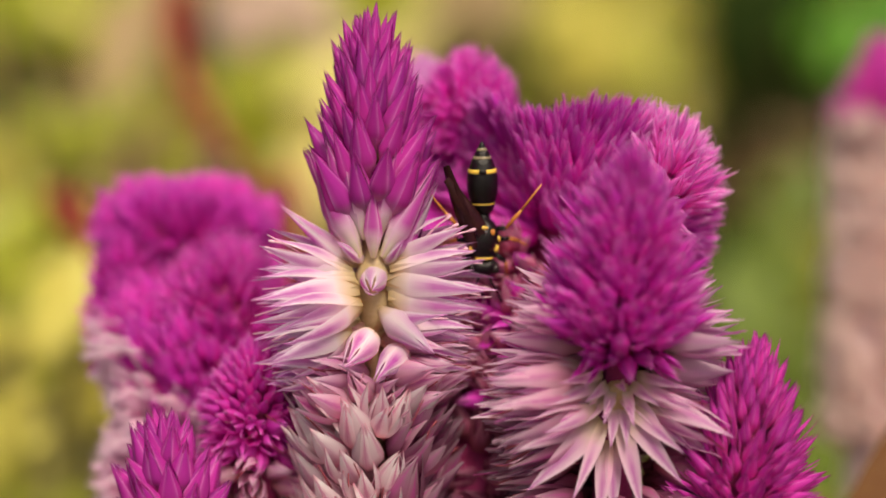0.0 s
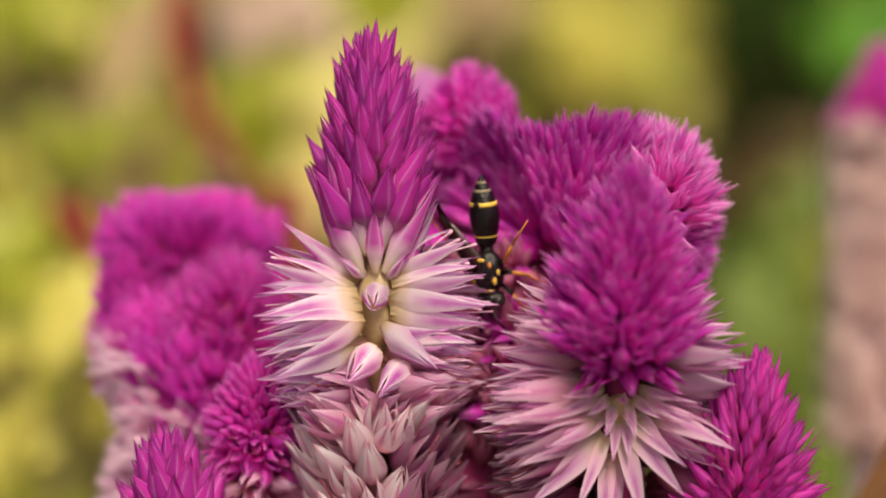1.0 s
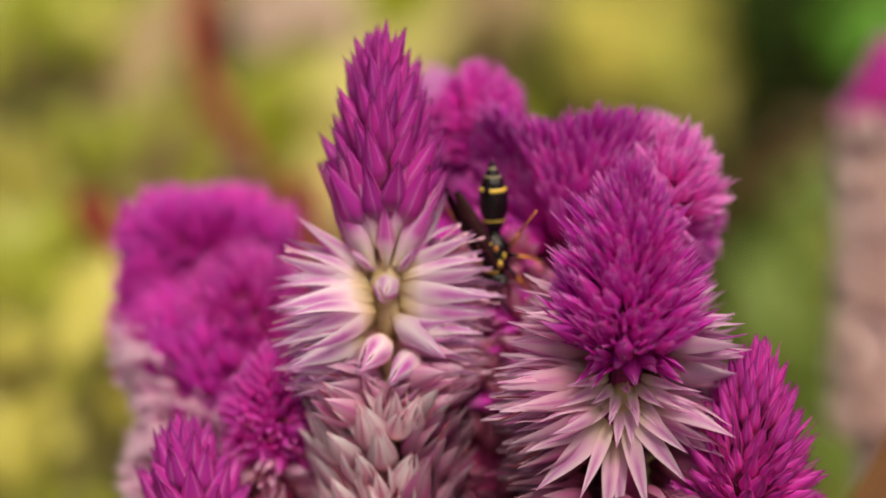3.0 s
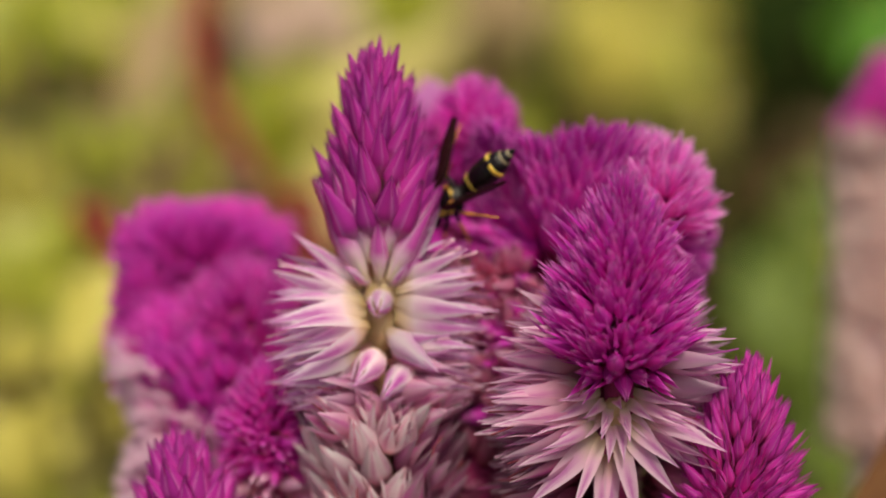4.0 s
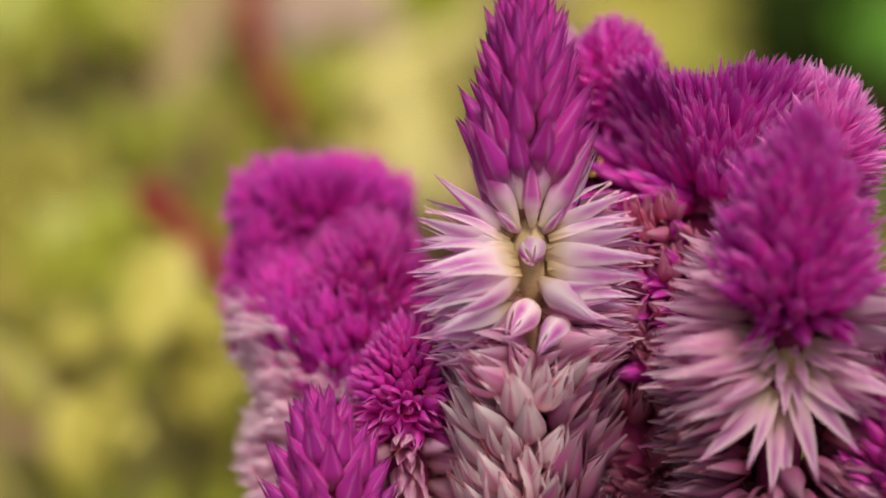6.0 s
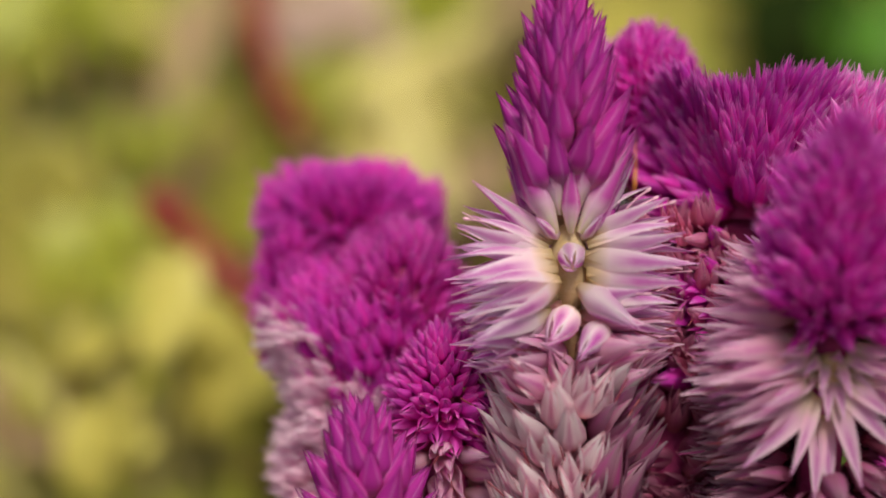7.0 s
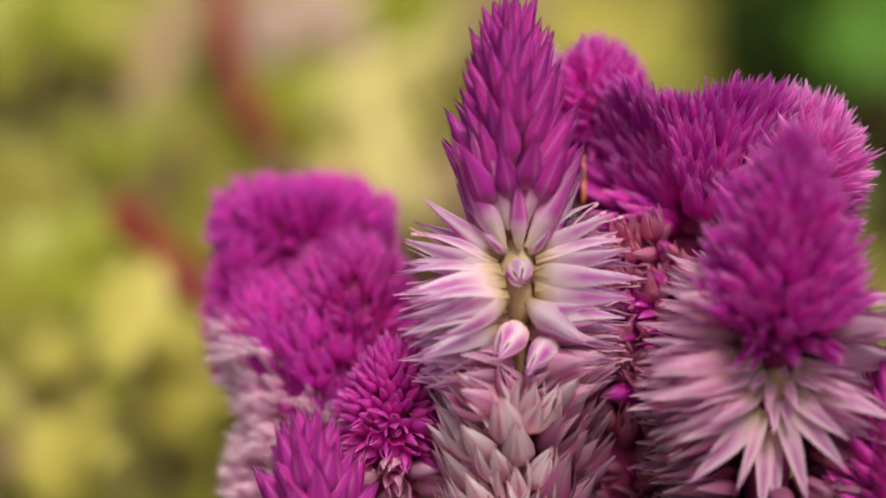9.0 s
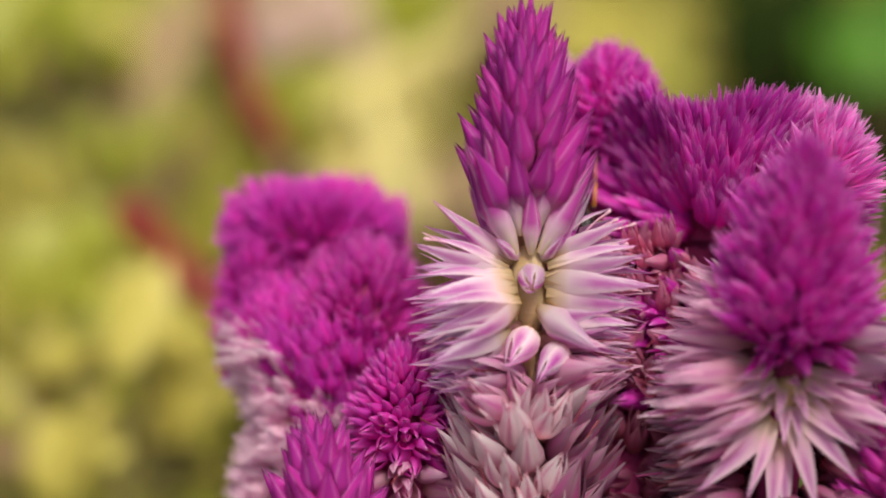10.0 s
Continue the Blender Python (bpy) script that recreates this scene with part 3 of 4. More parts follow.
bush("yellow-green leafy plant with near-black leaves for shaded gaps, out of focus", [
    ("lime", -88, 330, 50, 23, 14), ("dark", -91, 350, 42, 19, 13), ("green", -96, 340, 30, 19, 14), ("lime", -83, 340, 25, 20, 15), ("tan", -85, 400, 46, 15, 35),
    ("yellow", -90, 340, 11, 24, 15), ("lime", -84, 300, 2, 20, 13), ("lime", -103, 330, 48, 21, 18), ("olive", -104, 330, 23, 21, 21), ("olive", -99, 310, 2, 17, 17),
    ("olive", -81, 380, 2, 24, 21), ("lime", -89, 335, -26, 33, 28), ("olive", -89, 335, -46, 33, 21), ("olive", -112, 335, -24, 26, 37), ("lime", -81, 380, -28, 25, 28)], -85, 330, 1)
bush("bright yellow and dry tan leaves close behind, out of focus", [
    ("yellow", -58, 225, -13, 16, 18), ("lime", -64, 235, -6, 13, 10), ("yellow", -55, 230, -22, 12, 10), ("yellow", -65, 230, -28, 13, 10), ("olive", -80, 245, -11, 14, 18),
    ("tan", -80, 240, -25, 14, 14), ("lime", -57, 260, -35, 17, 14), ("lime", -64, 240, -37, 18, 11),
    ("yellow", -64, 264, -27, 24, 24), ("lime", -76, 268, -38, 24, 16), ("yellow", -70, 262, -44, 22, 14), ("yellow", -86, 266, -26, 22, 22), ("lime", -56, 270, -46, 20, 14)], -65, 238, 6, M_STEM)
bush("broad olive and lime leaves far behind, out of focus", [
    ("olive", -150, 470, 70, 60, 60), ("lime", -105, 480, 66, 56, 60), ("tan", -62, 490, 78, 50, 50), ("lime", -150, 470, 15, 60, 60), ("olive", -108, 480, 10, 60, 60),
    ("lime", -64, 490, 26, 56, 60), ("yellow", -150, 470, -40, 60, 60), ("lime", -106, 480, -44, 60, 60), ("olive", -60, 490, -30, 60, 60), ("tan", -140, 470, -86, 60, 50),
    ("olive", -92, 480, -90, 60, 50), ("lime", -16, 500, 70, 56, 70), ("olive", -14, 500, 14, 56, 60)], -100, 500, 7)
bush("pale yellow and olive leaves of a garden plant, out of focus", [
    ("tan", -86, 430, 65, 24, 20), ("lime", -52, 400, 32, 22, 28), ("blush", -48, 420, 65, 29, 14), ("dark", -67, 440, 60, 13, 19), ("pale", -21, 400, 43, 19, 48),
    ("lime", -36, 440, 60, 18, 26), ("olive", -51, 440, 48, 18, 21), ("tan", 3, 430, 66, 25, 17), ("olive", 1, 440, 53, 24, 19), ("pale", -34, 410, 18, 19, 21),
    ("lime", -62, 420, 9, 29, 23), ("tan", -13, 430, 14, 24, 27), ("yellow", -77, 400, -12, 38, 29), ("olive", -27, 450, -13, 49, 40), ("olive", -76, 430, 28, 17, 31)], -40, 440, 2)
bush("bright yellow-green leafy plant with near-black leaves for shaded gaps, far off", [
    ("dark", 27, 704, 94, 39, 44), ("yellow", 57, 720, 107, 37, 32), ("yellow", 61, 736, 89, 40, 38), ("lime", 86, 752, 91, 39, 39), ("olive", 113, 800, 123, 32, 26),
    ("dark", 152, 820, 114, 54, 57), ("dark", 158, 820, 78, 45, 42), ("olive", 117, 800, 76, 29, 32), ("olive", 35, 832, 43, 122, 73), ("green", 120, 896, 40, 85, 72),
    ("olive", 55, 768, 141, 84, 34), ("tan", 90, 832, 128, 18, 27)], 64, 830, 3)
bush("bright green leafy plant with near-black leaves for shaded gaps, out of focus", [
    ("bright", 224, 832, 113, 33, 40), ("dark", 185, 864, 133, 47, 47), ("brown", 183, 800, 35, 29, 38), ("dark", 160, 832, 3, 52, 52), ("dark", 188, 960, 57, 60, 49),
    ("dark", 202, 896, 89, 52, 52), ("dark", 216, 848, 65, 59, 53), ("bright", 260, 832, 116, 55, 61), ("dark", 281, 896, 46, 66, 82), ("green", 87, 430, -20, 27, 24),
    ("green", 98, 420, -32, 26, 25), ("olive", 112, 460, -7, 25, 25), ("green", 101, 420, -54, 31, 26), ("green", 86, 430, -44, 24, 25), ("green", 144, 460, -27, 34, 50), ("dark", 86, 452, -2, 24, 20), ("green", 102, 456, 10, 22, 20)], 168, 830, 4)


def bare_stem(label, pts, radius, mat, foot):
    """A bare stalk of a plant behind, up from the ground."""
    world_pts = [Vector((place(*foot).x, place(*foot).y, -0.01))] + [place(*p) for p in pts]
    root = thing("plant_stem", Matrix.Translation(world_pts[0]), label, "stem", "bare stems")
    inv = root.matrix_world.inverted()
    path = smooth_path([inv @ p for p in world_pts], 24)
    part("stalk", tube("stalk", path, [radius * (1.15 - 0.3 * k / 24) for k in range(25)], mat), root)
    for k in (6, 11, 16, 21):
        way = (path[k + 1] - path[k]).normalized()
        ring = [path[k] + way * (radius * q) for q in (-0.9, -0.3, 0.3, 0.9)]
        part("node", tube("node", ring, [radius * q for q in (0.9, 1.35, 1.35, 0.9)], mat), root)


bare_stem("reddish-brown plant stem leaning back, out of focus", [(-24, 258, -28), (-28.5, 261, -5), (-35.6, 265, 12.7), (-42.6, 267, 25.3), (-46.6, 272, 36), (-52, 300, 58)], 0.0024, M_RED_STEM, (-20, 256, -60))
bare_stem("short red plant stem, out of focus", [(-30, 224, -30), (-38, 226, -13), (-49.1, 230, -2.4), (-54.5, 234, 3.2), (-60, 238, 8.0)], 0.0026, M_RED_STEM, (-24, 222, -60))
bare_stem("brown twig low among the leaves, out of focus", [(-30, 228, -26), (-38, 230, -4), (-51.1, 235, -4.5), (-63.6, 240, -13.1), (-84, 247, -28)], 0.0024, M_BROWN_STEM, (-26, 226, -60))

# ---- the flower heads ----
tall = spike("tall celosia spike, magenta buds above white-pink open florets", (-5.6, 124.0, -25.0), (-5.5, 118.6, 16.5), [
    (0.7, 2.4, 13, 0.1, 0.5, 3.1, 3.8, 5, 17, ("lance",), M_UPPER, 0.66),
    (2.4, 11.0, 56, 0.5, 1.8, 4.4, 6.0, 20, 32, ("lance",), M_UPPER, 0.80),
    (11.0, 15.2, 22, 1.8, 1.9, 6.1, 6.8, 32, 34, ("lance",), M_UPPER, 0.90),
    (15.0, 18.4, 14, 1.7, 1.2, 6.4, 6.8, 30, 36, ("lance",), M_HEAD, 0.94, -0.35),
    (22.0, 26.5, 26, 1.4, 2.2, 6.4, 7.0, 80, 93, ("open", "lance", "open"), M_COLLAR, 1.0, -0.6, 0.7),
    (25.0, 29.5, 34, 2.0, 2.6, 6.2, 6.2, 84, 62, ("tulip", "lance", "open"), M_ROSE, 1.15, -0.84),
    # right side in darker pink: part pigment, part shade put into the colour
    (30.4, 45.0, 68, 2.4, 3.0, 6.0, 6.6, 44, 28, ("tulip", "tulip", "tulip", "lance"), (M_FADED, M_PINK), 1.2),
], 11, 1.15)
BUD_Z = 22.6      # height of the bud that faces the viewer, on the tall spike
set_florets(tall, [((fx, fy, BUD_Z + fz), (tx, ty, BUD_Z + tz), kind, slim) for fx, fy, fz, tx, ty, tz, kind, slim in (
    (-0.9, -1.5, 2.2, -4.8, -2.6, 10.8, "lance", 0.62), (-0.6, -1.6, 3.6, -2.2, -3.2, 11.0, "lance", 0.60), (0.2, -1.8, 2.2, 0.2, -3.2, 8.6, "lance", 0.60),
    (0.9, -1.5, 2.2, 5.1, -2.6, 9.4, "lance", 0.64), (0.6, -1.6, 3.8, 2.0, -3.2, 10.6, "lance", 0.62), (-1.6, -1.2, 5.6, -3.4, -3.0, 11.6, "lance", 0.70), (1.6, -1.2, 5.6, 2.6, -3.2, 11.0, "lance", 0.70))], M_HEAD, 14)
set_florets(tall, [((fx, fy, BUD_Z + fz), (tx, ty, BUD_Z + tz), kind, slim) for fx, fy, fz, tx, ty, tz, kind, slim in (
    (-1.2, -0.8, 1.4, -7.1, -1.0, 6.2, "bud", 0.5), (-1.6, -1.2, 0.9, -8.2, -2.2, 3.2, "open", 0.95), (-1.2, -1.6, 0.5, -9.0, -2.4, -0.6, "open", 0.95), (-1.4, -1.4, 0.8, -8.6, -2.6, 1.4, "lance", 0.8),
    (-0.9, -2.0, -0.2, -9.1, -2.6, -1.8, "open", 1.0), (-0.8, -2.4, -1.3, -7.6, -5.0, -3.2, "open", 1.15), (-1.0, -2.2, -2.2, -8.6, -3.6, -4.4, "open", 1.0))], M_COLLAR, 12)
set_florets(tall, [((fx, fy, BUD_Z + fz), (tx, ty, BUD_Z + tz), kind, slim) for fx, fy, fz, tx, ty, tz, kind, slim in (
    (1.8, -1.0, 2.0, 7.4, -1.6, 4.6, "open", 1.1), (1.9, -0.8, 2.2, 5.1, -1.8, 8.0, "bud", 0.55), (1.2, -1.5, 0.2, 9.2, -2.0, -0.4, "open", 1.1), (1.3, -1.8, -0.9, 9.4, -1.6, -1.4, "open", 1.0), (1.5, -1.6, 1.2, 8.4, -2.6, 2.4, "open", 0.9),
    (0.7, -2.2, -1.8, 4.9, -5.6, -4.7, "lance", 1.0), (2.5, -1.8, -3.2, 8.5, -2.6, -4.2, "open", 1.1), (0.3, -0.8, 0.7, 0.1, -4.6, -0.1, "bud", 1.3), (-0.5, -0.6, 1.6, -2.6, -3.0, 3.6, "lance", 0.8), (0.9, -0.6, 1.5, 2.6, -3.0, 3.8, "lance", 0.8),
    (0.2, -2.4, -3.6, -1.9, -5.6, -5.6, "bud", 1.35), (2.6, -2.4, -4.8, 0.4, -5.4, -6.8, "bud", 1.3), (-1.5, -2.4, -3.5, -7.4, -4.2, -5.4, "open", 1.43))], M_COLLAR, 13)

set_florets(tall, [((fx, fy, BUD_Z + fz), (tx, ty, BUD_Z + tz), kind, slim) for fx, fy, fz, tx, ty, tz, kind, slim in (
    (-0.6, -1.2, -3.4, -6.4, -3.6, -4.2, "open", 1.15), (-0.4, -1.4, -5.2, -5.2, -4.2, -5.0, "bud", 1.0), (-0.3, -1.4, -7.2, -3.6, -4.8, -5.4, "tulip", 1.0), (-0.2, -1.4, -9.0, -1.6, -5.0, -6.0, "bud", 1.1),
    (0.8, -1.2, -4.4, 6.6, -3.8, -5.0, "open", 1.15), (0.6, -1.4, -6.6, 5.0, -4.4, -5.8, "bud", 1.0), (0.4, -1.4, -8.8, 2.8, -4.8, -6.4, "tulip", 1.0))], M_ROSE, 15)

set_florets(tall, [((0.3 * side, 0.4, BUD_Z + fz), (tx * side, 0.6, BUD_Z + tz), "tulip", 1.25) for side in (-1, 1) for fz, tx, tz in ((2.2, 2.8, 3.4), (0.7, 3.4, 1.2), (-0.9, 3.4, -1.2), (-2.4, 3.4, -3.0))], M_COLLAR, 16)

set_florets(tall, [((fx, -1.3, BUD_Z + fz), (tx, ty, BUD_Z + tz), kind, 1.1) for fx, fz, tx, ty, tz, kind in (
    (0.2, -11.6, 0.7, -5.0, -6.4, "tulip"), (-0.9, -12.0, -2.6, -4.8, -7.0, "tulip"), (1.2, -12.2, 3.0, -4.8, -7.4, "bud"), (-1.4, -10.4, -5.0, -4.2, -5.8, "tulip"), (1.6, -10.8, 5.2, -4.2, -6.4, "tulip"))], M_FADED, 17)

part("receptacle", ellipsoid("receptacle", (0.1, -0.5, BUD_Z - 0.6), (1.5, 1.35, 3.6), M_CREAM, 16, 14), tall, label="pale yellowish flower axis between the open florets")


def stamens(root, rows):
    """Pink filaments that stand out between the tepals, each with a club-shaped anther; millimetres in root space."""
    for foot, tip in rows:
        a, b = Vector(foot), Vector(tip)
        mid = a.lerp(b, 0.6) + Vector((0.0, -0.15, 0.2))
        stamen = part("stamen", tube("stamen", [p * MM for p in smooth_path([a, mid, b], 6)], [0.00007] * 7, M_FILAMENT, 6), root)
        end = (b - mid).normalized()
        part("anther", tube("anther", [(b + end * q) * MM for q in (-0.1, 0.05, 0.35, 0.5)], [0.00006, 0.00013, 0.00014, 0.00005], M_FILAMENT, 8), stamen)


stamens(tall, [((3.6, -1.6, BUD_Z + fz), (tx, -2.0, BUD_Z + tz)) for fz, tx, tz in ((2.8, 6.3, 4.6), (2.6, 7.6, 4.3), (2.2, 7.0, 2.9), (2.0, 6.6, 2.2), (3.0, 5.8, 5.2))]
        + [((-4.0, -1.6, BUD_Z + fz), (tx, -2.0, BUD_Z + tz)) for fz, tx, tz in ((2.2, -7.4, 3.4), (2.0, -7.0, 2.6), (1.9, -7.8, 2.9))])

starry = spike("celosia spike with dense magenta head over pale starry collar", (13.1, 123.8, -26.0), (13.7, 110.6, 5.2), [
    (0.0, 3.0, 80, 0.1, 1.0, 2.6, 3.2, 6, 24, ("bristle",), M_VELVET, 1.0),
    (2.0, 12.0, 500, 1.0, 3.6, 3.2, 4.0, 22, 50, ("bristle", "lance", "bristle"), M_VELVET, 0.86),
    (4.0, 12.6, 60, 2.0, 3.5, 4.2, 4.6, 40, 60, ("bristle",), M_VELVET, 0.8),
    (11.0, 13.6, 60, 3.1, 2.2, 3.4, 3.0, 50, 74, ("lance", "lance", "bristle"), M_VELVET, 0.9),
    (11.4, 15.4, 40, 2.4, 2.4, 6.6, 7.4, 80, 92, ("open", "lance", "open"), (M_ROSE, M_STAR), 1.0, -0.30),
    (15.0, 19.0, 40, 2.4, 2.2, 7.0, 7.4, 84, 98, ("open", "tulip", "open"), (M_ROSE, M_STAR), 1.0, -0.55),
    (19.0, 24.5, 50, 3.0, 3.2, 6.6, 6.2, 98, 88, ("open", "tulip", "lance"), M_PINK, 1.05, -0.45),
    (24.0, 34.0, 70, 3.0, 3.4, 5.6, 5.4, 88, 70, ("open", "lance"), M_PINK, 1.0),
], 23, 1.6, M_CORE, skew=0.11)
STAR_Z = 16.0     # height of the star that faces the viewer
set_florets(starry, [((fx - 0.5, fy, STAR_Z + fz), (tx - 0.6, ty, STAR_Z + tz), kind, slim) for fx, fy, fz, tx, ty, tz, kind, slim in (
    (-1.0, -2.4, -0.6, -6.4, -5.6, -5.0, "ray", 1.08), (-0.8, -2.5, -0.8, -3.1, -6.4, -5.2, "ray", 0.76), (0.5, -2.4, -0.8, 2.1, -6.4, -6.2, "ray", 0.96),
    (-0.5, -2.0, -2.6, -1.0, -5.6, -7.9, "ray", 0.96), (0.0, -2.0, -2.6, 0.1, -5.5, -7.7, "ray", 0.92), (0.9, -2.2, -0.2, 5.0, -5.6, -4.1, "ray", 1.04),
    (1.2, -2.2, 0.3, 5.0, -5.2, -1.8, "ray", 1.04), (-1.4, -2.0, 0.2, -6.4, -4.6, -0.6, "open", 0.9), (-2.6, -1.1, 1.3, -8.4, -3.0, 1.3, "open", 0.95),
    (-2.2, -1.0, 2.9, -8.2, -2.2, 3.4, "open", 0.9), (-2.0, -1.3, -0.8, -8.2, -2.6, -2.3, "open", 0.95), (-2.4, -1.3, -2.4, -8.0, -3.0, -4.4, "open", 0.95), (2.2, -1.2, 1.2, 6.6, -3.4, 1.2, "open", 0.95),
    (2.0, -1.2, 0.2, 6.0, -3.6, -2.6, "ray", 0.96), (0.0, -1.8, 1.0, -1.1, -4.4, 0.6, "ray", 0.80), (0.4, -1.8, 1.0, 1.3, -4.4, 0.5, "ray", 0.80))], M_STAR, 24)
set_florets(starry, [((fx - 0.3, -1.6, STAR_Z + fz), (tx - 0.3, ty, STAR_Z + tz), "ray", slim) for fx, fz, tx, ty, tz, slim in (
    (-0.5, 1.6, -1.2, -4.2, 0.0, 1.3), (0.6, 1.6, 1.0, -4.2, -0.2, 1.2), (0.0, 2.2, 0.2, -4.0, 2.6, 1.5), (-0.8, 2.0, -2.6, -3.8, 1.6, 1.4), (0.9, 2.0, 2.8, -3.8, 1.4, 1.4),
    (-0.2, 0.4, -0.6, -4.4, -1.9, 1.2), (0.4, 0.4, 0.6, -4.4, -1.8, 1.2), (-1.0, 0.8, -3.4, -4.0, -0.6, 1.3), (1.2, 0.8, 3.4, -4.0, -0.8, 1.3),
    (-1.2, 2.2, -5.6, -4.2, 1.4, 0.9), (-1.2, 2.8, -4.6, -4.0, 3.2, 0.9), (1.3, 2.2, 5.2, -4.2, 1.2, 0.9), (1.3, 2.8, 4.6, -4.0, 3.0, 0.9), (-1.2, 1.2, -6.2, -4.4, -1.0, 0.9))], M_STAR, 26)
part("receptacle", ellipsoid("receptacle", (-0.3, -1.2, STAR_Z + 0.4), (1.2, 0.9, 1.7), M_CREAM, 16, 12), starry, label="pale greenish-cream centre of the open star")

set_florets(starry, [((fx, fy, STAR_Z + 2.0 + fz), (tx, ty, STAR_Z + 2.0 + tz), kind, slim) for fx, fy, fz, tx, ty, tz, kind, slim in (
    (-0.7, -1.4, 2.9, -1.3, -5.0, 3.2, "lance", 1.0), (0.9, -1.4, 2.8, 1.6, -5.0, 3.0, "lance", 1.0), (0.1, -1.4, 2.4, 0.2, -5.3, 2.0, "lance", 1.0), (-1.6, -1.2, 2.4, -3.6, -4.6, 2.2, "open", 0.95),
    (1.8, -1.2, 2.4, 3.8, -4.6, 2.2, "open", 0.95), (0.1, -1.4, 3.9, 0.2, -5.2, 4.6, "lance", 0.95))], M_VELVET, 25)

young = spike("short young celosia spike with glossy magenta buds", (22.1, 119.8, -26.6), (23.5, 116.0, -8.4), [
    (0.6, 2.6, 20, 0.2, 0.9, 2.9, 3.6, 3, 12, ("lance",), M_YOUNG, 0.62),
    (2.2, 7.4, 84, 0.9, 2.4, 3.6, 4.2, 12, 32, ("lance", "bristle", "lance"), M_YOUNG, 0.68),
    (7.4, 13.0, 92, 2.4, 2.2, 4.2, 4.6, 32, 72, ("lance", "lance", "half"), M_YOUNG, 0.76),
    (13.2, 18.0, 40, 2.0, 2.0, 4.8, 4.8, 74, 94, ("open", "tulip"), M_STAR, 1.0),
], 31, 1.8, M_CORE)

spike("small young celosia spike with sharp magenta buds", (-20.5, 121.0, -30.0), (-21.4, 118.5, -14.2), [
    (0.9, 2.6, 9, 0.2, 0.7, 3.2, 4.2, 6, 20, ("lance",), M_UPPER, 0.86),
    (2.6, 9.0, 30, 0.7, 2.0, 4.6, 5.6, 20, 36, ("lance",), M_UPPER, 1.05),
    (9.0, 15.5, 30, 2.0, 2.2, 5.4, 5.4, 38, 58, ("lance",), M_UPPER, 1.1),
], 41, 1.6, M_CORE)

spike("small rounded magenta celosia bud cluster", (-15.2, 126.5, -23.0), (-15.2, 123.5, -7.6), [
    (1.2, 2.2, 16, 0.3, 1.0, 2.0, 2.3, 6, 24, ("lance",), M_PUFF, 1.0),
    (2.0, 6.0, 120, 1.0, 2.7, 2.2, 2.5, 26, 66, ("lance",), M_PUFF, 1.0),
    (5.8, 8.6, 36, 2.7, 1.7, 2.6, 2.8, 70, 116, ("tulip", "bud"), M_PUFF, 1.5),
    (9.2, 14.5, 26, 1.4, 1.4, 4.4, 5.0, 80, 120, ("open", "lance"), M_ROSE, 1.0),
], 43, 1.9, M_CORE)


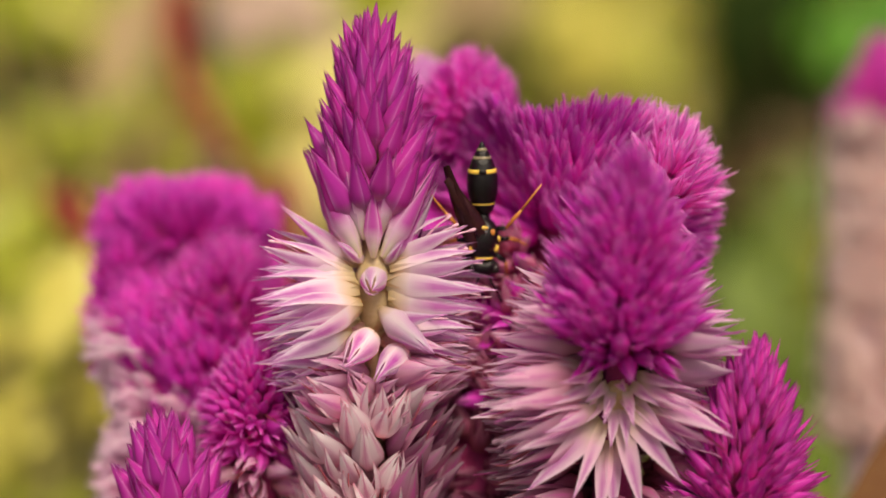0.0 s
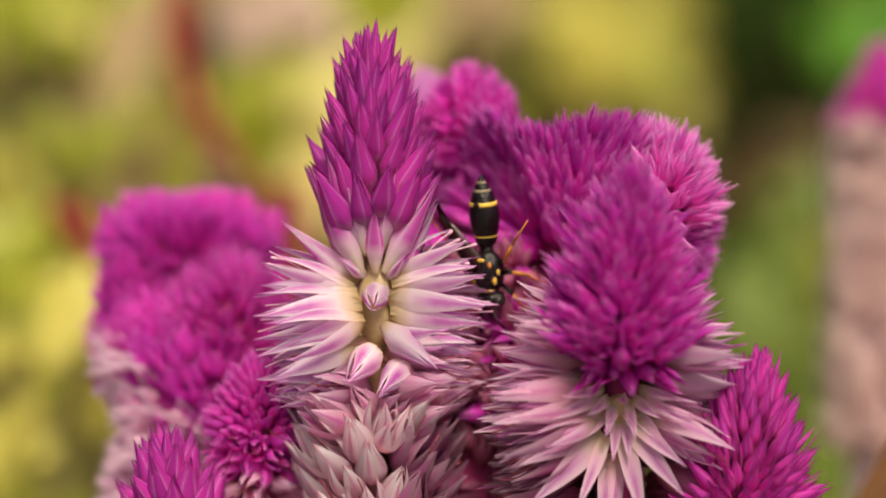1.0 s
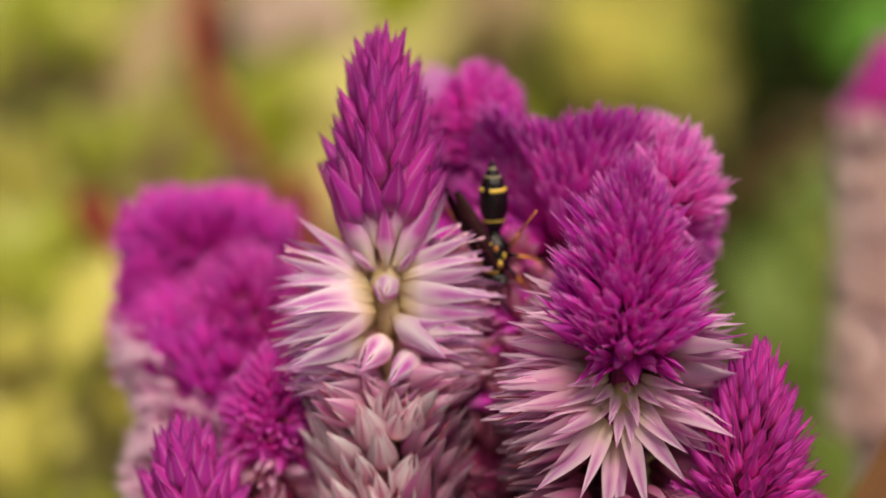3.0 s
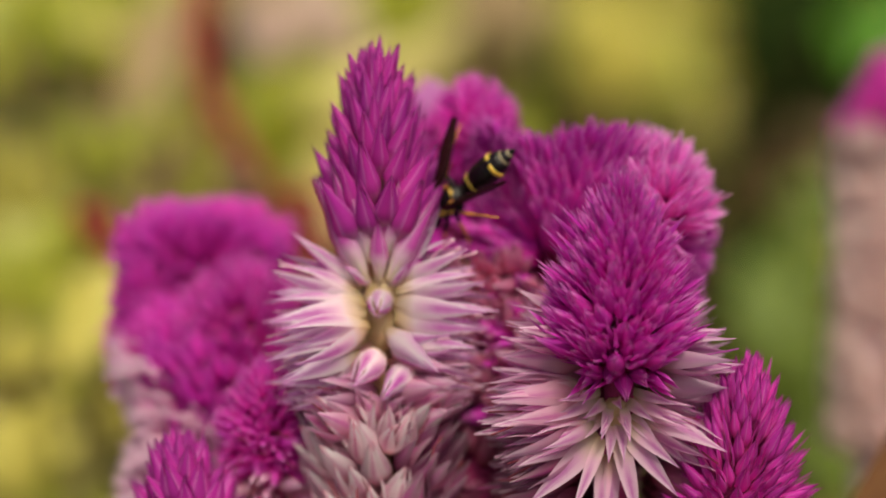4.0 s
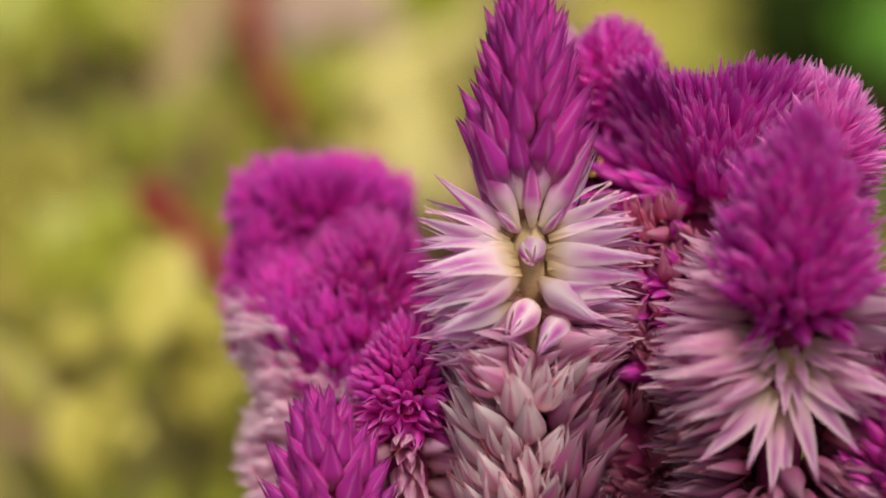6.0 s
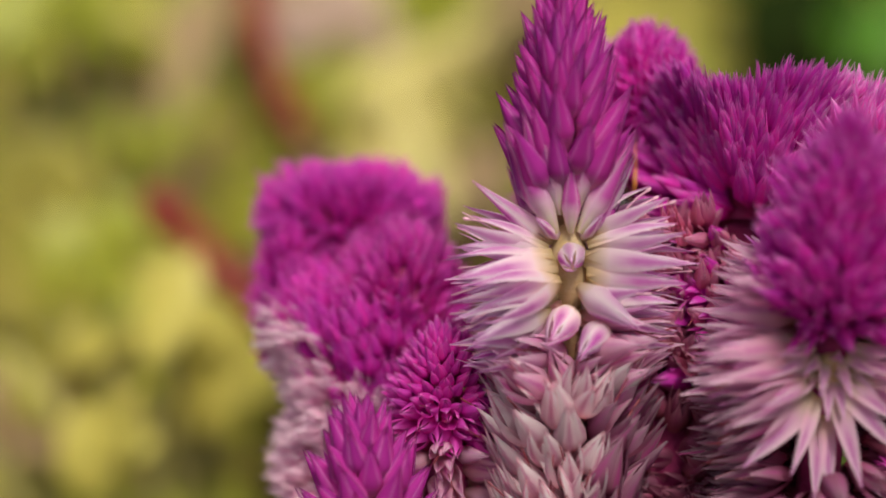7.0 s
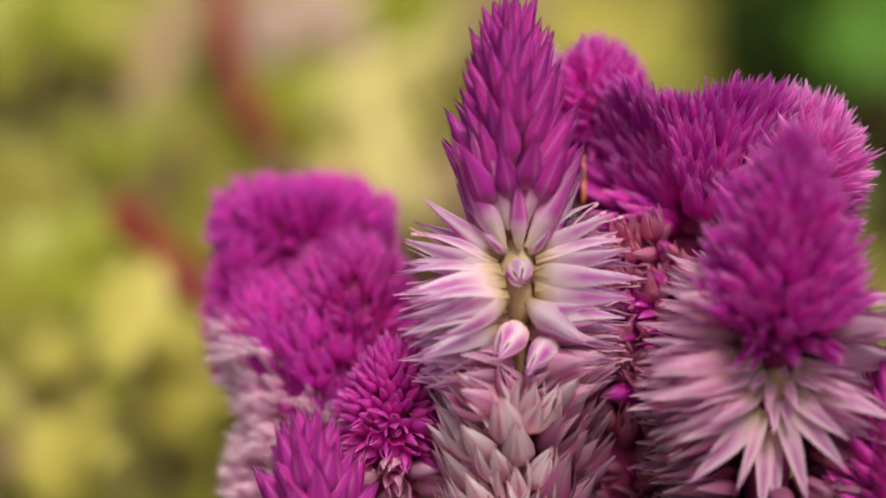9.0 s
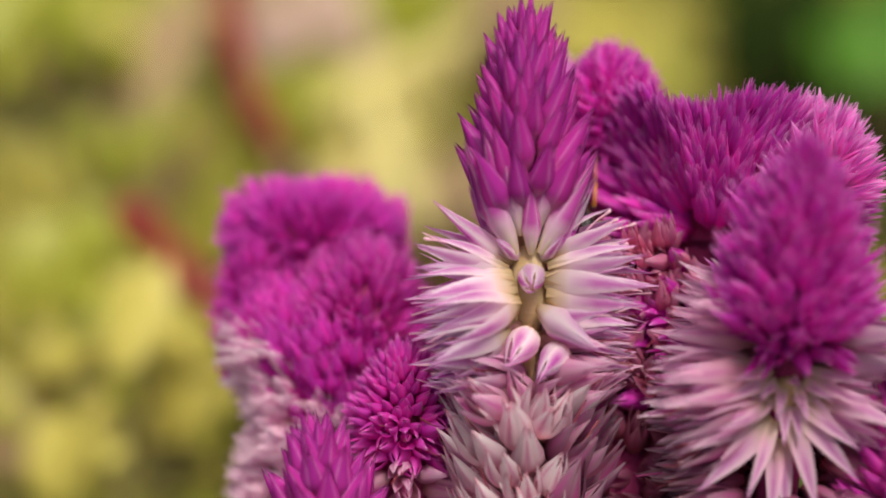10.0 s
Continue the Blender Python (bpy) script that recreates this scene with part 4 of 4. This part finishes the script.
def crest_left():
    """A broad, blunt crest: velvet bristles over a wedge-shaped body, pale florets round its foot."""
    label = "broad blunt celosia crest of magenta velvet bristles above pale pink florets"
    base = place(-22.0, 137.0, -31.6)
    root = thing("flower_crest", Matrix.Translation(base) @ BED_TURN.to_4x4(), label, "flower", "celosia flower heads")
    rnd = random.Random(51)
    # sections from below: height, centre x, centre y, half width, half depth
    sec = [(0.0, 0.0, 0.0, 4.2, 3.5), (12.0, -0.6, 0.0, 5.0, 4.0), (17.0, 1.2, -2.0, 4.6, 4.8), (23.0, 0.2, -1.5, 6.2, 6.4), (29.0, -1.2, 4.2, 6.8, 4.4), (32.6, -1.5, 5.6, 7.0, 4.8), (34.4, -1.5, 5.3, 6.4, 4.6), (35.2, -1.4, 5.5, 5.0, 3.4)]

    def at_height(h):
        for a, b in zip(sec, sec[1:]):
            if h <= b[0]:
                t = (h - a[0]) / (b[0] - a[0])
                return [p + (q - p) * t for p, q in zip(a, b)]
        return list(sec[-1])

    def surface(h, az):
        _, cx, cy, w, d = at_height(h)
        c, s = math.cos(az), math.sin(az)
        k = (abs(c) ** 2.5 + abs(s) ** 2.5) ** (-1 / 2.5) * (1 + 0.10 * math.sin(3 * az + h * 0.25))
        return Vector((cx + w * k * c, cy + d * k * s, h)) * MM

    v, f, nz, na = [], [], 28, 24
    for j in range(nz + 1):
        for i in range(na):
            v.append(surface(35.2 * j / nz, 2 * math.pi * i / na))
    for j in range(nz):
        for i in range(na):
            f.append((j * na + i, j * na + (i + 1) % na, (j + 1) * na + (i + 1) % na, (j + 1) * na + i))
    f.append(tuple(nz * na + i for i in range(na)))
    part("core", mesh_from("core", v, f, mats=(M_CORE, M_BLUSH), indices=[1 if v[q[0]].z < 0.0150 - v[q[0]].x else 0 for q in f]), root)
    stem_to_ground(root, base + Vector((0, 0, 0.002)), (0.02, 0.08), 0.003)
    focus = Vector((3.0, -1.0, 13.0)) * MM
    pts = []
    for k in range(2500):
        h = 11.0 + 23.3 * rnd.random() ** 0.8
        az = rnd.uniform(0, 2 * math.pi)
        p = surface(h, az)
        if h < 17.0 - 1.0 * p.x / MM + rnd.uniform(-2.5, 2.5):
            continue
        if k % 4 == 0 and h > 27:
            q = rnd.random() ** 0.5
            top = surface(35.2, az)
            mid = Vector(at_height(35.2)[1:3] + [0]) * MM
            p = Vector((mid.x + (top.x - mid.x) * q, mid.y + (top.y - mid.y) * q, 35.2 * MM))
        d = (p - focus).normalized() + Vector((rnd.uniform(-.2, .2), rnd.uniform(-.2, .2), rnd.uniform(-.1, .3)))
        pts.append((p, d, rnd.uniform(2.4, 3.8) * MM, rnd.uniform(0.95, 1.2), "bristle" if k % 3 else "bud"))
    pts.sort(key=lambda e: e[0].y)
    carpet(root, pts, 52, M_CREST, 150)
    # a mound that bulges forward below the rim
    mound = ((Vector((3.2, -3.2, 24.6)), (4.2, 3.8, 5.8), 640, M_PUFF, 53),)
    # a brow that rolls over the hollow, and a fold down its side
    brow = ((Vector((-1.4, 2.0, 32.8)), (5.8, 2.4, 2.2), 560, M_CREST, 54), (Vector((-6.2, 1.4, 26.0)), (1.5, 3.4, 5.6), 300, M_CREST, 55))
    for c, r, number, mat, seed in mound + brow:
        part("lobe", ellipsoid("lobe", c, r, M_CORE, 18, 12), root)
        front = []
        for k in range(number):
            q = Vector((rnd.gauss(0, 1), rnd.gauss(0, 1) - 0.5, rnd.gauss(0, 1))).normalized()
            p = (c + Vector((q.x * r[0], q.y * r[1], q.z * r[2]))) * MM
            d = q + Vector((0, 0, 0.5)) + Vector([rnd.uniform(-.22, .22) for _ in range(3)])
            front.append((p, d, rnd.uniform(2.2, 3.4) * MM, rnd.uniform(0.85, 1.1), "bristle" if k % 3 else "lance"))
        front.sort(key=lambda e: e[0].y)
        carpet(root, front, seed, mat, 100)
    pale = []
    for k in range(1300):
        h, az = rnd.uniform(0.0, 25.0), k * GOLDEN
        p = surface(h, az)
        if h > 19.0 - 1.0 * p.x / MM + rnd.uniform(-3, 3):
            continue
        out = Vector((math.cos(az), math.sin(az) * 0.8 - 0.35, rnd.uniform(0.0, 0.7)))
        size = rnd.uniform(3.0, 4.0) * MM
        pale.append((Matrix.Translation(p) @ aim(out, rnd.uniform(0, 6)) @ Matrix.Diagonal((size, size, size, 1)), ("half", "bristle", "lance")[k % 3], M_PALE, k))
    pale.sort(key=lambda e: e[0].translation.y)
    gather(root, pale, 150)


crest_left()


def crest_fan():
    """A folded cockscomb fan: bristles run out from a deep valley to a waved rim; pink florets below, and dark ones
    that put the gap's shade into colour.
    """
    label = "folded celosia cockscomb fan of deep magenta bristles with a waved rim"
    base = place(8.0, 129.0, -30.0)
    root = thing("flower_crest", Matrix.Translation(base) @ BED_TURN.to_4x4(), label, "flower", "celosia flower heads")
    off = Vector((8.0, 129.0, -30.0))
    rnd = random.Random(61)
    rim = [(-6.0, 134, 2.0), (-3.0, 135, 9.0), (0.5, 131, 10.0), (3.0, 128, 10.6), (5.0, 124.5, 10.0), (7.0, 122.5, 8.6), (12.5, 121.5, 9.6), (16.2, 122, 8.6), (18.9, 123, 6.6), (19.7, 124, 3.6), (18.6, 125, -1.0), (16, 125, -6)]
    path = [p - off for p in smooth_path(rim, 66)]
    valley = Vector((9.8, 126.2, 0.2)) - off

    def sheet(u, s, back=0.0):
        g = u * 66
        i = min(int(g), 65)
        r = path[i].lerp(path[i + 1], g - i)
        p = valley.lerp(r, s)
        p += Vector((0, -0.2 * math.sin(math.pi * s) + back * (0.4 + 0.6 * s), -back * 0.10 * s))
        return p * MM

    nu, ns = 66, 10
    v, f = [], []
    for back in (0.0, 7.0):
        for j in range(ns + 1):
            for i in range(nu + 1):
                v.append(sheet(i / nu, j / ns, back))
    layer = (nu + 1) * (ns + 1)
    for b in (0, layer):
        for j in range(ns):
            for i in range(nu):
                p = b + j * (nu + 1) + i
                f.append((p, p + 1, p + nu + 2, p + nu + 1))
    for i in range(nu):
        p = ns * (nu + 1) + i
        f.append((p, p + 1, p + 1 + layer, p + layer))
    part("core", mesh_from("core", v, f, mats=(M_CORE,)), root)
    stalk = [(0, 0, 0), (0.0, -0.5, 14), (1.2, 2.5, 29.5)]
    part("stalk", tube("stalk", smooth_path([Vector(p) * MM for p in stalk], 10), [0.0042] * 11, M_CORE), root)
    stem_to_ground(root, base + Vector((0, 0, 0.001)), (0.02, 0.10), 0.003)
    toward = Vector((0, -1, 0))
    pts = []
    for k in range(820):
        u, s = rnd.random(), math.sqrt(rnd.uniform(0.01, 1.0))
        p = sheet(u, s)
        run = (sheet(u, 1.0) - valley * MM).normalized()
        d = run * (0.75 + 0.35 * s) + toward * (0.9 - 0.5 * s) + Vector([rnd.uniform(-.14, .14) for _ in range(3)])
        size = (4.8 - 1.3 * s) * rnd.uniform(0.85, 1.2) * MM
        pts.append((p, d, size, 0.92 - 0.30 * s, "lance"))
    for k in range(300):
        u, s = rnd.random(), rnd.uniform(0.84, 1.0)
        p = sheet(u, s)
        run = (sheet(u, 1.0) - valley * MM).normalized()
        d = run + toward * (0.8 - 0.5 * s) + Vector([rnd.uniform(-.2, .2) for _ in range(3)])
        pts.append((p, d, rnd.uniform(2.6, 3.8) * MM, 0.95, "bristle"))
    for k in range(1100):
        u, q = rnd.random(), rnd.random()
        p = sheet(u, 1.0, 7.0 * q)
        run = (p - valley * MM).normalized()
        d = run + toward * (0.25 - 0.5 * q) + Vector([rnd.uniform(-.2, .2) for _ in range(3)])
        pts.append((p, d, rnd.uniform(2.4, 3.6) * MM, 0.9, "bristle"))
    soft, beside, lit_lobe = [], [], []
    # rounded lobes that stand behind and beside the fan: centre and radii
    for c, r, number in (((2.2, 131.5, 11.0), (2.3, 3.2, 3.2), 330), ((-1.8, 140.0, 11.0), (3.0, 3.6, 3.8), 330), ((17.0, 123.5, 4.8), (2.3, 3.0, 3.3), 260)):
        c = Vector(c) - off
        lobe = ellipsoid("lobe", c, r, M_CORE, 16, 10)
        part("lobe", lobe, root)
        for k in range(number):
            q = Vector((rnd.gauss(0, 1), rnd.gauss(0, 1) - 0.3, rnd.gauss(0, 1) + 0.5)).normalized()
            p = (c + Vector((q.x * r[0], q.y * r[1], q.z * r[2]))) * MM
            d = q + Vector((0, 0, 0.5)) + Vector([rnd.uniform(-.2, .2) for _ in range(3)])
            (lit_lobe if c.x > 5 else beside if c.x > -7 else soft).append((p, d, rnd.uniform(2.2, 3.4) * (1.3 if c.x > 5 else 1.0) * MM, 0.9 if c.x > 5 else 1.0, "bristle" if k % 3 else "bud"))
    pts.sort(key=lambda e: (e[0] - valley * MM).length)
    # the outer shoulder, where the rim turns down, has sunlight put into its paler colour
    shoulder = Vector((19.5, 123.0, 7.0)) - off
    pale = [e for e in pts if (e[0] / MM - shoulder).length < 5.5 + rnd.uniform(-1.5, 1.5)]
    carpet(root, [e for e in pts if e not in pale], 62, M_FAN)
    carpet(root, pale + lit_lobe, 65, M_RIM_LIT, 100)
    carpet(root, soft, 63, M_LILAC, 60)
    carpet(root, beside, 64, M_VELVET, 60)
    low = []
    for k in range(320):
        h, az = rnd.uniform(1, 30), k * GOLDEN
        out = Vector((math.cos(az), math.sin(az), rnd.uniform(-.1, 0.5)))
        p = Vector((4.2 * math.cos(az) - 0.8 + 0.05 * h, 3.6 * math.sin(az), h)) * MM
        size = rnd.uniform(4.4, 5.8) * MM
        m = Matrix.Translation(p) @ aim(out, rnd.uniform(0, 6)) @ Matrix.Diagonal((size, size, size, 1))
        # lower florets are dark: the gap's shade is in their colour
        low.append((m, ("lance", "lance", "tulip")[k % 3], M_FAN if h + rnd.uniform(-2, 2) > 19 else M_GAP_SHADE, k))
    for k in range(120):
        p = (Vector((rnd.uniform(0.5, 8.5), rnd.uniform(124.0, 127.0), rnd.uniform(-12.0, 0.0))) - off) * MM
        out = Vector((rnd.uniform(-0.8, 0.5), -0.8, rnd.uniform(0.0, 1.0)))
        size = rnd.uniform(2.8, 3.8) * MM
        low.append((Matrix.Translation(p) @ aim(out, rnd.uniform(0, 6)) @ Matrix.Diagonal((size, size, size, 1)), ("lance", "lance", "tulip")[k % 3], M_BLOOM, k))
    # an added side lobe fills the gap beside the tall spike; dark florets paint its shade
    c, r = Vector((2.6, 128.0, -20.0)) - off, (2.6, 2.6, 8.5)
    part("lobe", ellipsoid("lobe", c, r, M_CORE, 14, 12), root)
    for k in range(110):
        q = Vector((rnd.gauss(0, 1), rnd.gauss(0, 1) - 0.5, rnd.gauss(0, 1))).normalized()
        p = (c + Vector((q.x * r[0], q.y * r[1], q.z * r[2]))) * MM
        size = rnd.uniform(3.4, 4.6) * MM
        low.append((Matrix.Translation(p) @ aim(q + Vector((0, 0, 0.5)), rnd.uniform(0, 6)) @ Matrix.Diagonal((size, size, size, 1)), ("half", "cup", "bud")[k % 3], M_GAP_SHADE, k))
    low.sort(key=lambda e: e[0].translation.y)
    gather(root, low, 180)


crest_fan()


def far_spike():
    """A pink spike of the same kind further back, out of focus."""
    spike("pale pink celosia spike with magenta tip, out of focus", (52.3, 185.0, -32.6), (51.2, 180.6, 22.6), [
        (0.0, 8.5, 200, 0.4, 3.8, 3.0, 3.8, 8, 46, ("bristle", "bud"), M_PUFF, 1.1),
        (7.5, 46.0, 420, 3.8, 4.6, 3.6, 3.8, 44, 60, ("cup", "lance"), M_SALMON, 1.2),
    ], 71, 4.4, M_BLUSH)


far_spike()

# a reddish leaf low beside the flowers
low_leaf = thing("reddish_leaf", Matrix.Translation(place(43.4, 140.0, -24.5)), "blurred reddish-green pointed leaf beside the flowers", "leaf")
part("leaf", leaf_of("rust", 0), low_leaf, BED_TURN.to_4x4() @ pose(0, 0, 0, 0, 27, 10) @ Matrix.Diagonal((0.014, 0.012, 0.046, 1)))
stem_to_ground(low_leaf, place(31.5, 140.0, -42.0), (0.02, 0.03), 0.0012)

# ---- the wasp ----


def wasp():
    """A small black and yellow potter wasp, 10 mm long; head along +y, back along +z."""
    root = thing("wasp", Matrix.Identity(4), "small black wasp with yellow bands and amber legs", "wasp")
    root.scale = (0.93, 1.06, 0.92)
    head = part("head", ellipsoid("head", (0, 4.2, -0.1), (1.3, 0.65, 1.0), M_BLACK), root)
    for s in (-1, 1):
        part("eye", ellipsoid("eye", (0.95 * s, 4.35, 0.05), (0.40, 0.44, 0.66), M_EYE, 10, 8), head)
        part("face_mark", ellipsoid("face_mark", (0.3 * s, 4.72, 0.15), (0.2, 0.12, 0.2), M_YELLOW, 8, 6), head)
        pts = [(0.3 * s, 4.7, 0.3), (0.8 * s, 5.6, 0.7), (1.3 * s, 6.5, 0.2), (1.5 * s, 7.0, -0.4)]
        part("antenna", tube("antenna", [p * MM for p in smooth_path(pts, 8)], [(0.07 + 0.07 * k / 8) * MM for k in range(9)], M_BLACK, 6), root)
    thorax = part("thorax", ellipsoid("thorax", (0, 2.2, 0.0), (1.42, 1.7, 1.25), M_BLACK, 18, 12), root)
    part("collar", ellipsoid("collar", (0, 3.5, 0.52), (0.80, 0.16, 0.42), M_YELLOW, 12, 8), thorax)
    for s in (-1, 1):
        part("shoulder_spot", ellipsoid("shoulder_spot", (1.05 * s, 2.7, 0.78), (0.24, 0.34, 0.18), M_YELLOW, 8, 6), thorax)
    part("back_mark", ellipsoid("back_mark", (0, 1.15, 1.02), (0.42, 0.15, 0.12), M_YELLOW, 10, 6), thorax)
    for x, y, z, mat in ((0.78, 1.5, 0.95, M_ORANGE), (-0.78, 1.5, 0.95, M_ORANGE), (1.25, 2.1, 0.45, M_YELLOW), (-1.25, 2.1, 0.45, M_YELLOW)):
        part("side_spot", ellipsoid("side_spot", (x, y, z), (0.20, 0.26, 0.14), mat, 8, 6), thorax)
    part("waist", ellipsoid("waist", (0, 0.65, -0.05), (0.62, 0.6, 0.58), M_BLACK, 10, 8), root)
    # abdomen: a bell-shaped first ring, a broad second one, then narrowing rings to the pointed tip
    seg = 20
    for name, mat, prof in (
        ("first_ring", M_BLACK, [(0.55, 0.30), (0.35, 0.62), (0.05, 0.95), (-0.35, 1.15), (-0.5, 1.19)]),
        ("yellow_band", M_YELLOW, [(-0.50, 1.17), (-0.52, 1.212), (-0.565, 1.216), (-0.58, 1.17)]),
        ("broad_ring", M_BLACK, [(-0.60, 1.16), (-0.66, 1.22), (-1.3, 1.42), (-1.9, 1.50), (-2.5, 1.46), (-2.85, 1.38)]),
        ("yellow_band", M_YELLOW, [(-2.80, 1.36), (-2.82, 1.405), (-2.95, 1.39), (-3.10, 1.345), (-3.12, 1.28)]),
        ("tail_ring", M_BLACK, [(-3.08, 1.27), (-3.5, 1.10), (-3.85, 0.95), (-3.86, 0.88)]),
        ("tail_ring", M_GREY, [(-3.82, 0.86), (-3.9, 0.88), (-4.02, 0.82), (-4.04, 0.76)]),
        ("tail_ring", M_BLACK, [(-4.0, 0.74), (-4.2, 0.70), (-4.42, 0.56), (-4.44, 0.5)]),
        ("tail_ring", M_GREY, [(-4.40, 0.48), (-4.5, 0.50), (-4.62, 0.42), (-4.64, 0.38)]),
        ("tail_tip", M_BLACK, [(-4.6, 0.36), (-4.8, 0.30), (-5.05, 0.12), (-5.12, 0.01)]),
    ):
        v, f = [], []
        for y, r in prof:
            for i in range(seg):
                a = 2 * math.pi * i / seg
                v.append(Vector((0.88 * r * math.cos(a), y, r * 0.80 * math.sin(a) - 0.1)) * MM)
        for j in range(len(prof) - 1):
            for i in range(seg):
                f.append((j * seg + i, j * seg + (i + 1) % seg, (j + 1) * seg + (i + 1) % seg, (j + 1) * seg + i))
        part(name, mesh_from(name, v, f, mats=(mat,)), root)
    part("band_notch", ellipsoid("band_notch", (0, -2.95, 1.00), (0.34, 0.26, 0.16), M_BLACK, 8, 6), root)
    for s in (-1, 1):
        for y0, knee, ankle, toe in ((3.2, (1.9, 4.0, -0.6), (2.0, 5.1, -1.8), (2.2, 5.6, -2.6)), (2.4, (2.2, 2.2, -0.3), (3.1, 2.6, -1.4), (3.8, 3.1, -1.9)), (1.5, (1.9, 1.3, 0.4), (3.2, -0.1, 0.9), (4.9, -2.0, 0.9))):
            j = [Vector((0.7 * s, y0, -0.7)), Vector((knee[0] * s, knee[1], knee[2])), Vector((ankle[0] * s, ankle[1], ankle[2])), Vector((toe[0] * s, toe[1], toe[2]))]
            leg = part("leg", tube("leg", [j[0] * MM, j[0].lerp(j[1], 0.5) * MM, j[1] * MM], [0.17 * MM, 0.22 * MM, 0.15 * MM], M_BLACK, 8), root)
            part("shin", tube("shin", [j[1] * MM, j[1].lerp(j[2], 0.5) * MM, j[2] * MM], [0.13 * MM, 0.17 * MM, 0.11 * MM], M_ORANGE, 8), leg)
            part("foot", tube("foot", [j[2] * MM, j[2].lerp(j[3], 0.5) * MM, j[3] * MM], [0.10 * MM, 0.09 * MM, 0.06 * MM], M_ORANGE, 6), leg)
    wings = []
    for s in (-1, 1):
        v, f, n = [], [], 12
        for k in range(n + 1):
            q = k / n
            w = 0.25 + 0.95 * math.sin(math.pi * min(1, q * 0.66 + 0.22)) ** 1.2
            for e in (-1, 0, 1):
                for up in (0.02, -0.02):
                    v.append(Vector((e * w * 0.52, -6.6 * q, 0.08 * math.cos(e * 3) * math.sin(5 * q) + up)) * MM)
        for k in range(n):
            a = 6 * k
            for e in (0, 2):
                f.append((a + e, a + e + 2, a + e + 8, a + e + 6))
                f.append((a + e + 1, a + e + 7, a + e + 9, a + e + 3))
            f += [(a, a + 6, a + 7, a + 1), (a + 4, a + 5, a + 11, a + 10)]
        me = mesh_from("wing", v, f, mats=(M_WING,))
        wings.append(part("wing", me, root, pose(0.9 * s * MM, 2.7 * MM, 0.85 * MM, -4, 20 * s, 24 * s), "smoky brown folded wing"))
    return root, wings


insect, insect_wings = wasp()


def body_pose(h, t, back=(0, -1, 0.15)):
    """The wasp's pose from its head and its tail, in the bed's millimetres, and the way that its back faces."""
    h, t = Vector(h), Vector(t)
    y = (h - t).normalized()
    x = y.cross(Vector(back)).normalized()
    z = x.cross(y)
    m = Matrix((x, y, z)).transposed().to_4x4()
    m.translation = (t + y * 5.4) * MM
    return BED @ m


def motions():
    # seconds, head, tail, and the way the back faces
    rows = [
        (0.0, (3.2, 121.4, -1.4), (3.0, 119.4, 8.3), (0, -1, 0.15)),
        (0.3, (3.3, 121.4, -2.4), (2.9, 119.4, 6.7), (-0.55, -0.8, 0.1)),
        (1.0, (3.6, 121.4, -2.5), (2.8, 119.4, 6.9), (-0.55, -0.8, 0.1)),
        (1.5, (3.8, 121.4, -2.3), (3.5, 119.4, 6.7), (-0.55, -0.8, 0.1)),
        (2.1, (3.9, 121.4, -2.0), (2.8, 119.4, 6.6), (-0.55, -0.8, 0.1)),
        (2.5, (3.7, 121.4, -2.0), (2.9, 119.4, 6.8), (-0.55, -0.8, 0.1)),
        (2.7, (3.9, 121.4, -2.2), (2.9, 119.4, 6.8), (-0.55, -0.8, 0.1)),
        (3.3, (2.2, 122.5, 1.2), (3.7, 118.8, 9.1), (-0.3, -0.85, 0.3)),
        (3.8, (0.5, 121.4, 4.7), (5.1, 118.0, 10.4), (-0.3, -0.85, 0.3)),
        (4.0, (0.7, 121.6, 6.1), (5.5, 118.0, 9.7), (-0.3, -0.85, 0.3)),
        (4.2, (0.5, 122.2, 5.2), (5.1, 118.4, 8.4), (-0.4, -0.75, 0.4)),
        (4.5, (-1.4, 123.4, 5.1), (3.4, 119.2, 6.9), (-0.4, -0.75, 0.4)),
        (4.7, (-2.7, 128.0, 10.4), (0.3, 124.0, 6.9), (-0.2, -1, 0.2)),
        (4.9, (-3.2, 129.0, 15.2), (-1.9, 127.0, 7.3), (-0.2, -1, 0.2)),
        (5.2, (-4.7, 129.0, 13.4), (-4.3, 128.0, 4.8), (-0.2, -1, 0.2)),
        (5.45, (-2.1, 129.0, 11.5), (-6.0, 128.0, 5.4), (-0.2, -1, 0.2)),
        (5.7, (-5.5, 128.0, 6.2), (-10.1, 125.5, 3.9), (-0.2, -1, 0.2)),
        (6.0, (-4.4, 129.0, 4.6), (-8.2, 128.0, 4.6), (-0.2, -1, 0.2)),
        (6.8, (-1.2, 126.5, 1.9), (-4.9, 128.0, 7.1), (0.3, -0.9, 0.3)),
        (10.0, (-1.3, 126.5, 2.3), (-5.1, 128.0, 7.5), (0.3, -0.9, 0.3)),
    ]
    walk(insect, [(t, body_pose(h, e, b)) for t, h, e, b in rows])
    # the wings lie folded, then open as it climbs
    for wing, side, turns in zip(insect_wings, (-1, 1), (((0.0, -38, 18), (0.3, -44, 18), (2.7, -44, 18), (3.7, 10, 84), (4.3, 8, 84), (4.8, 2, 20), (10.0, 2, 20)), ((0.0, 17, 20), (0.3, 24, 20), (2.7, 24, 20), (3.7, 46, -18), (4.3, 40, -18), (4.8, 6, 20), (10.0, 6, 20)))):
        walk(wing, [(t, pose(0.9 * side * MM, 2.7 * MM, 0.95 * MM, -4, r * side, a * side)) for t, a, r in turns])


motions()
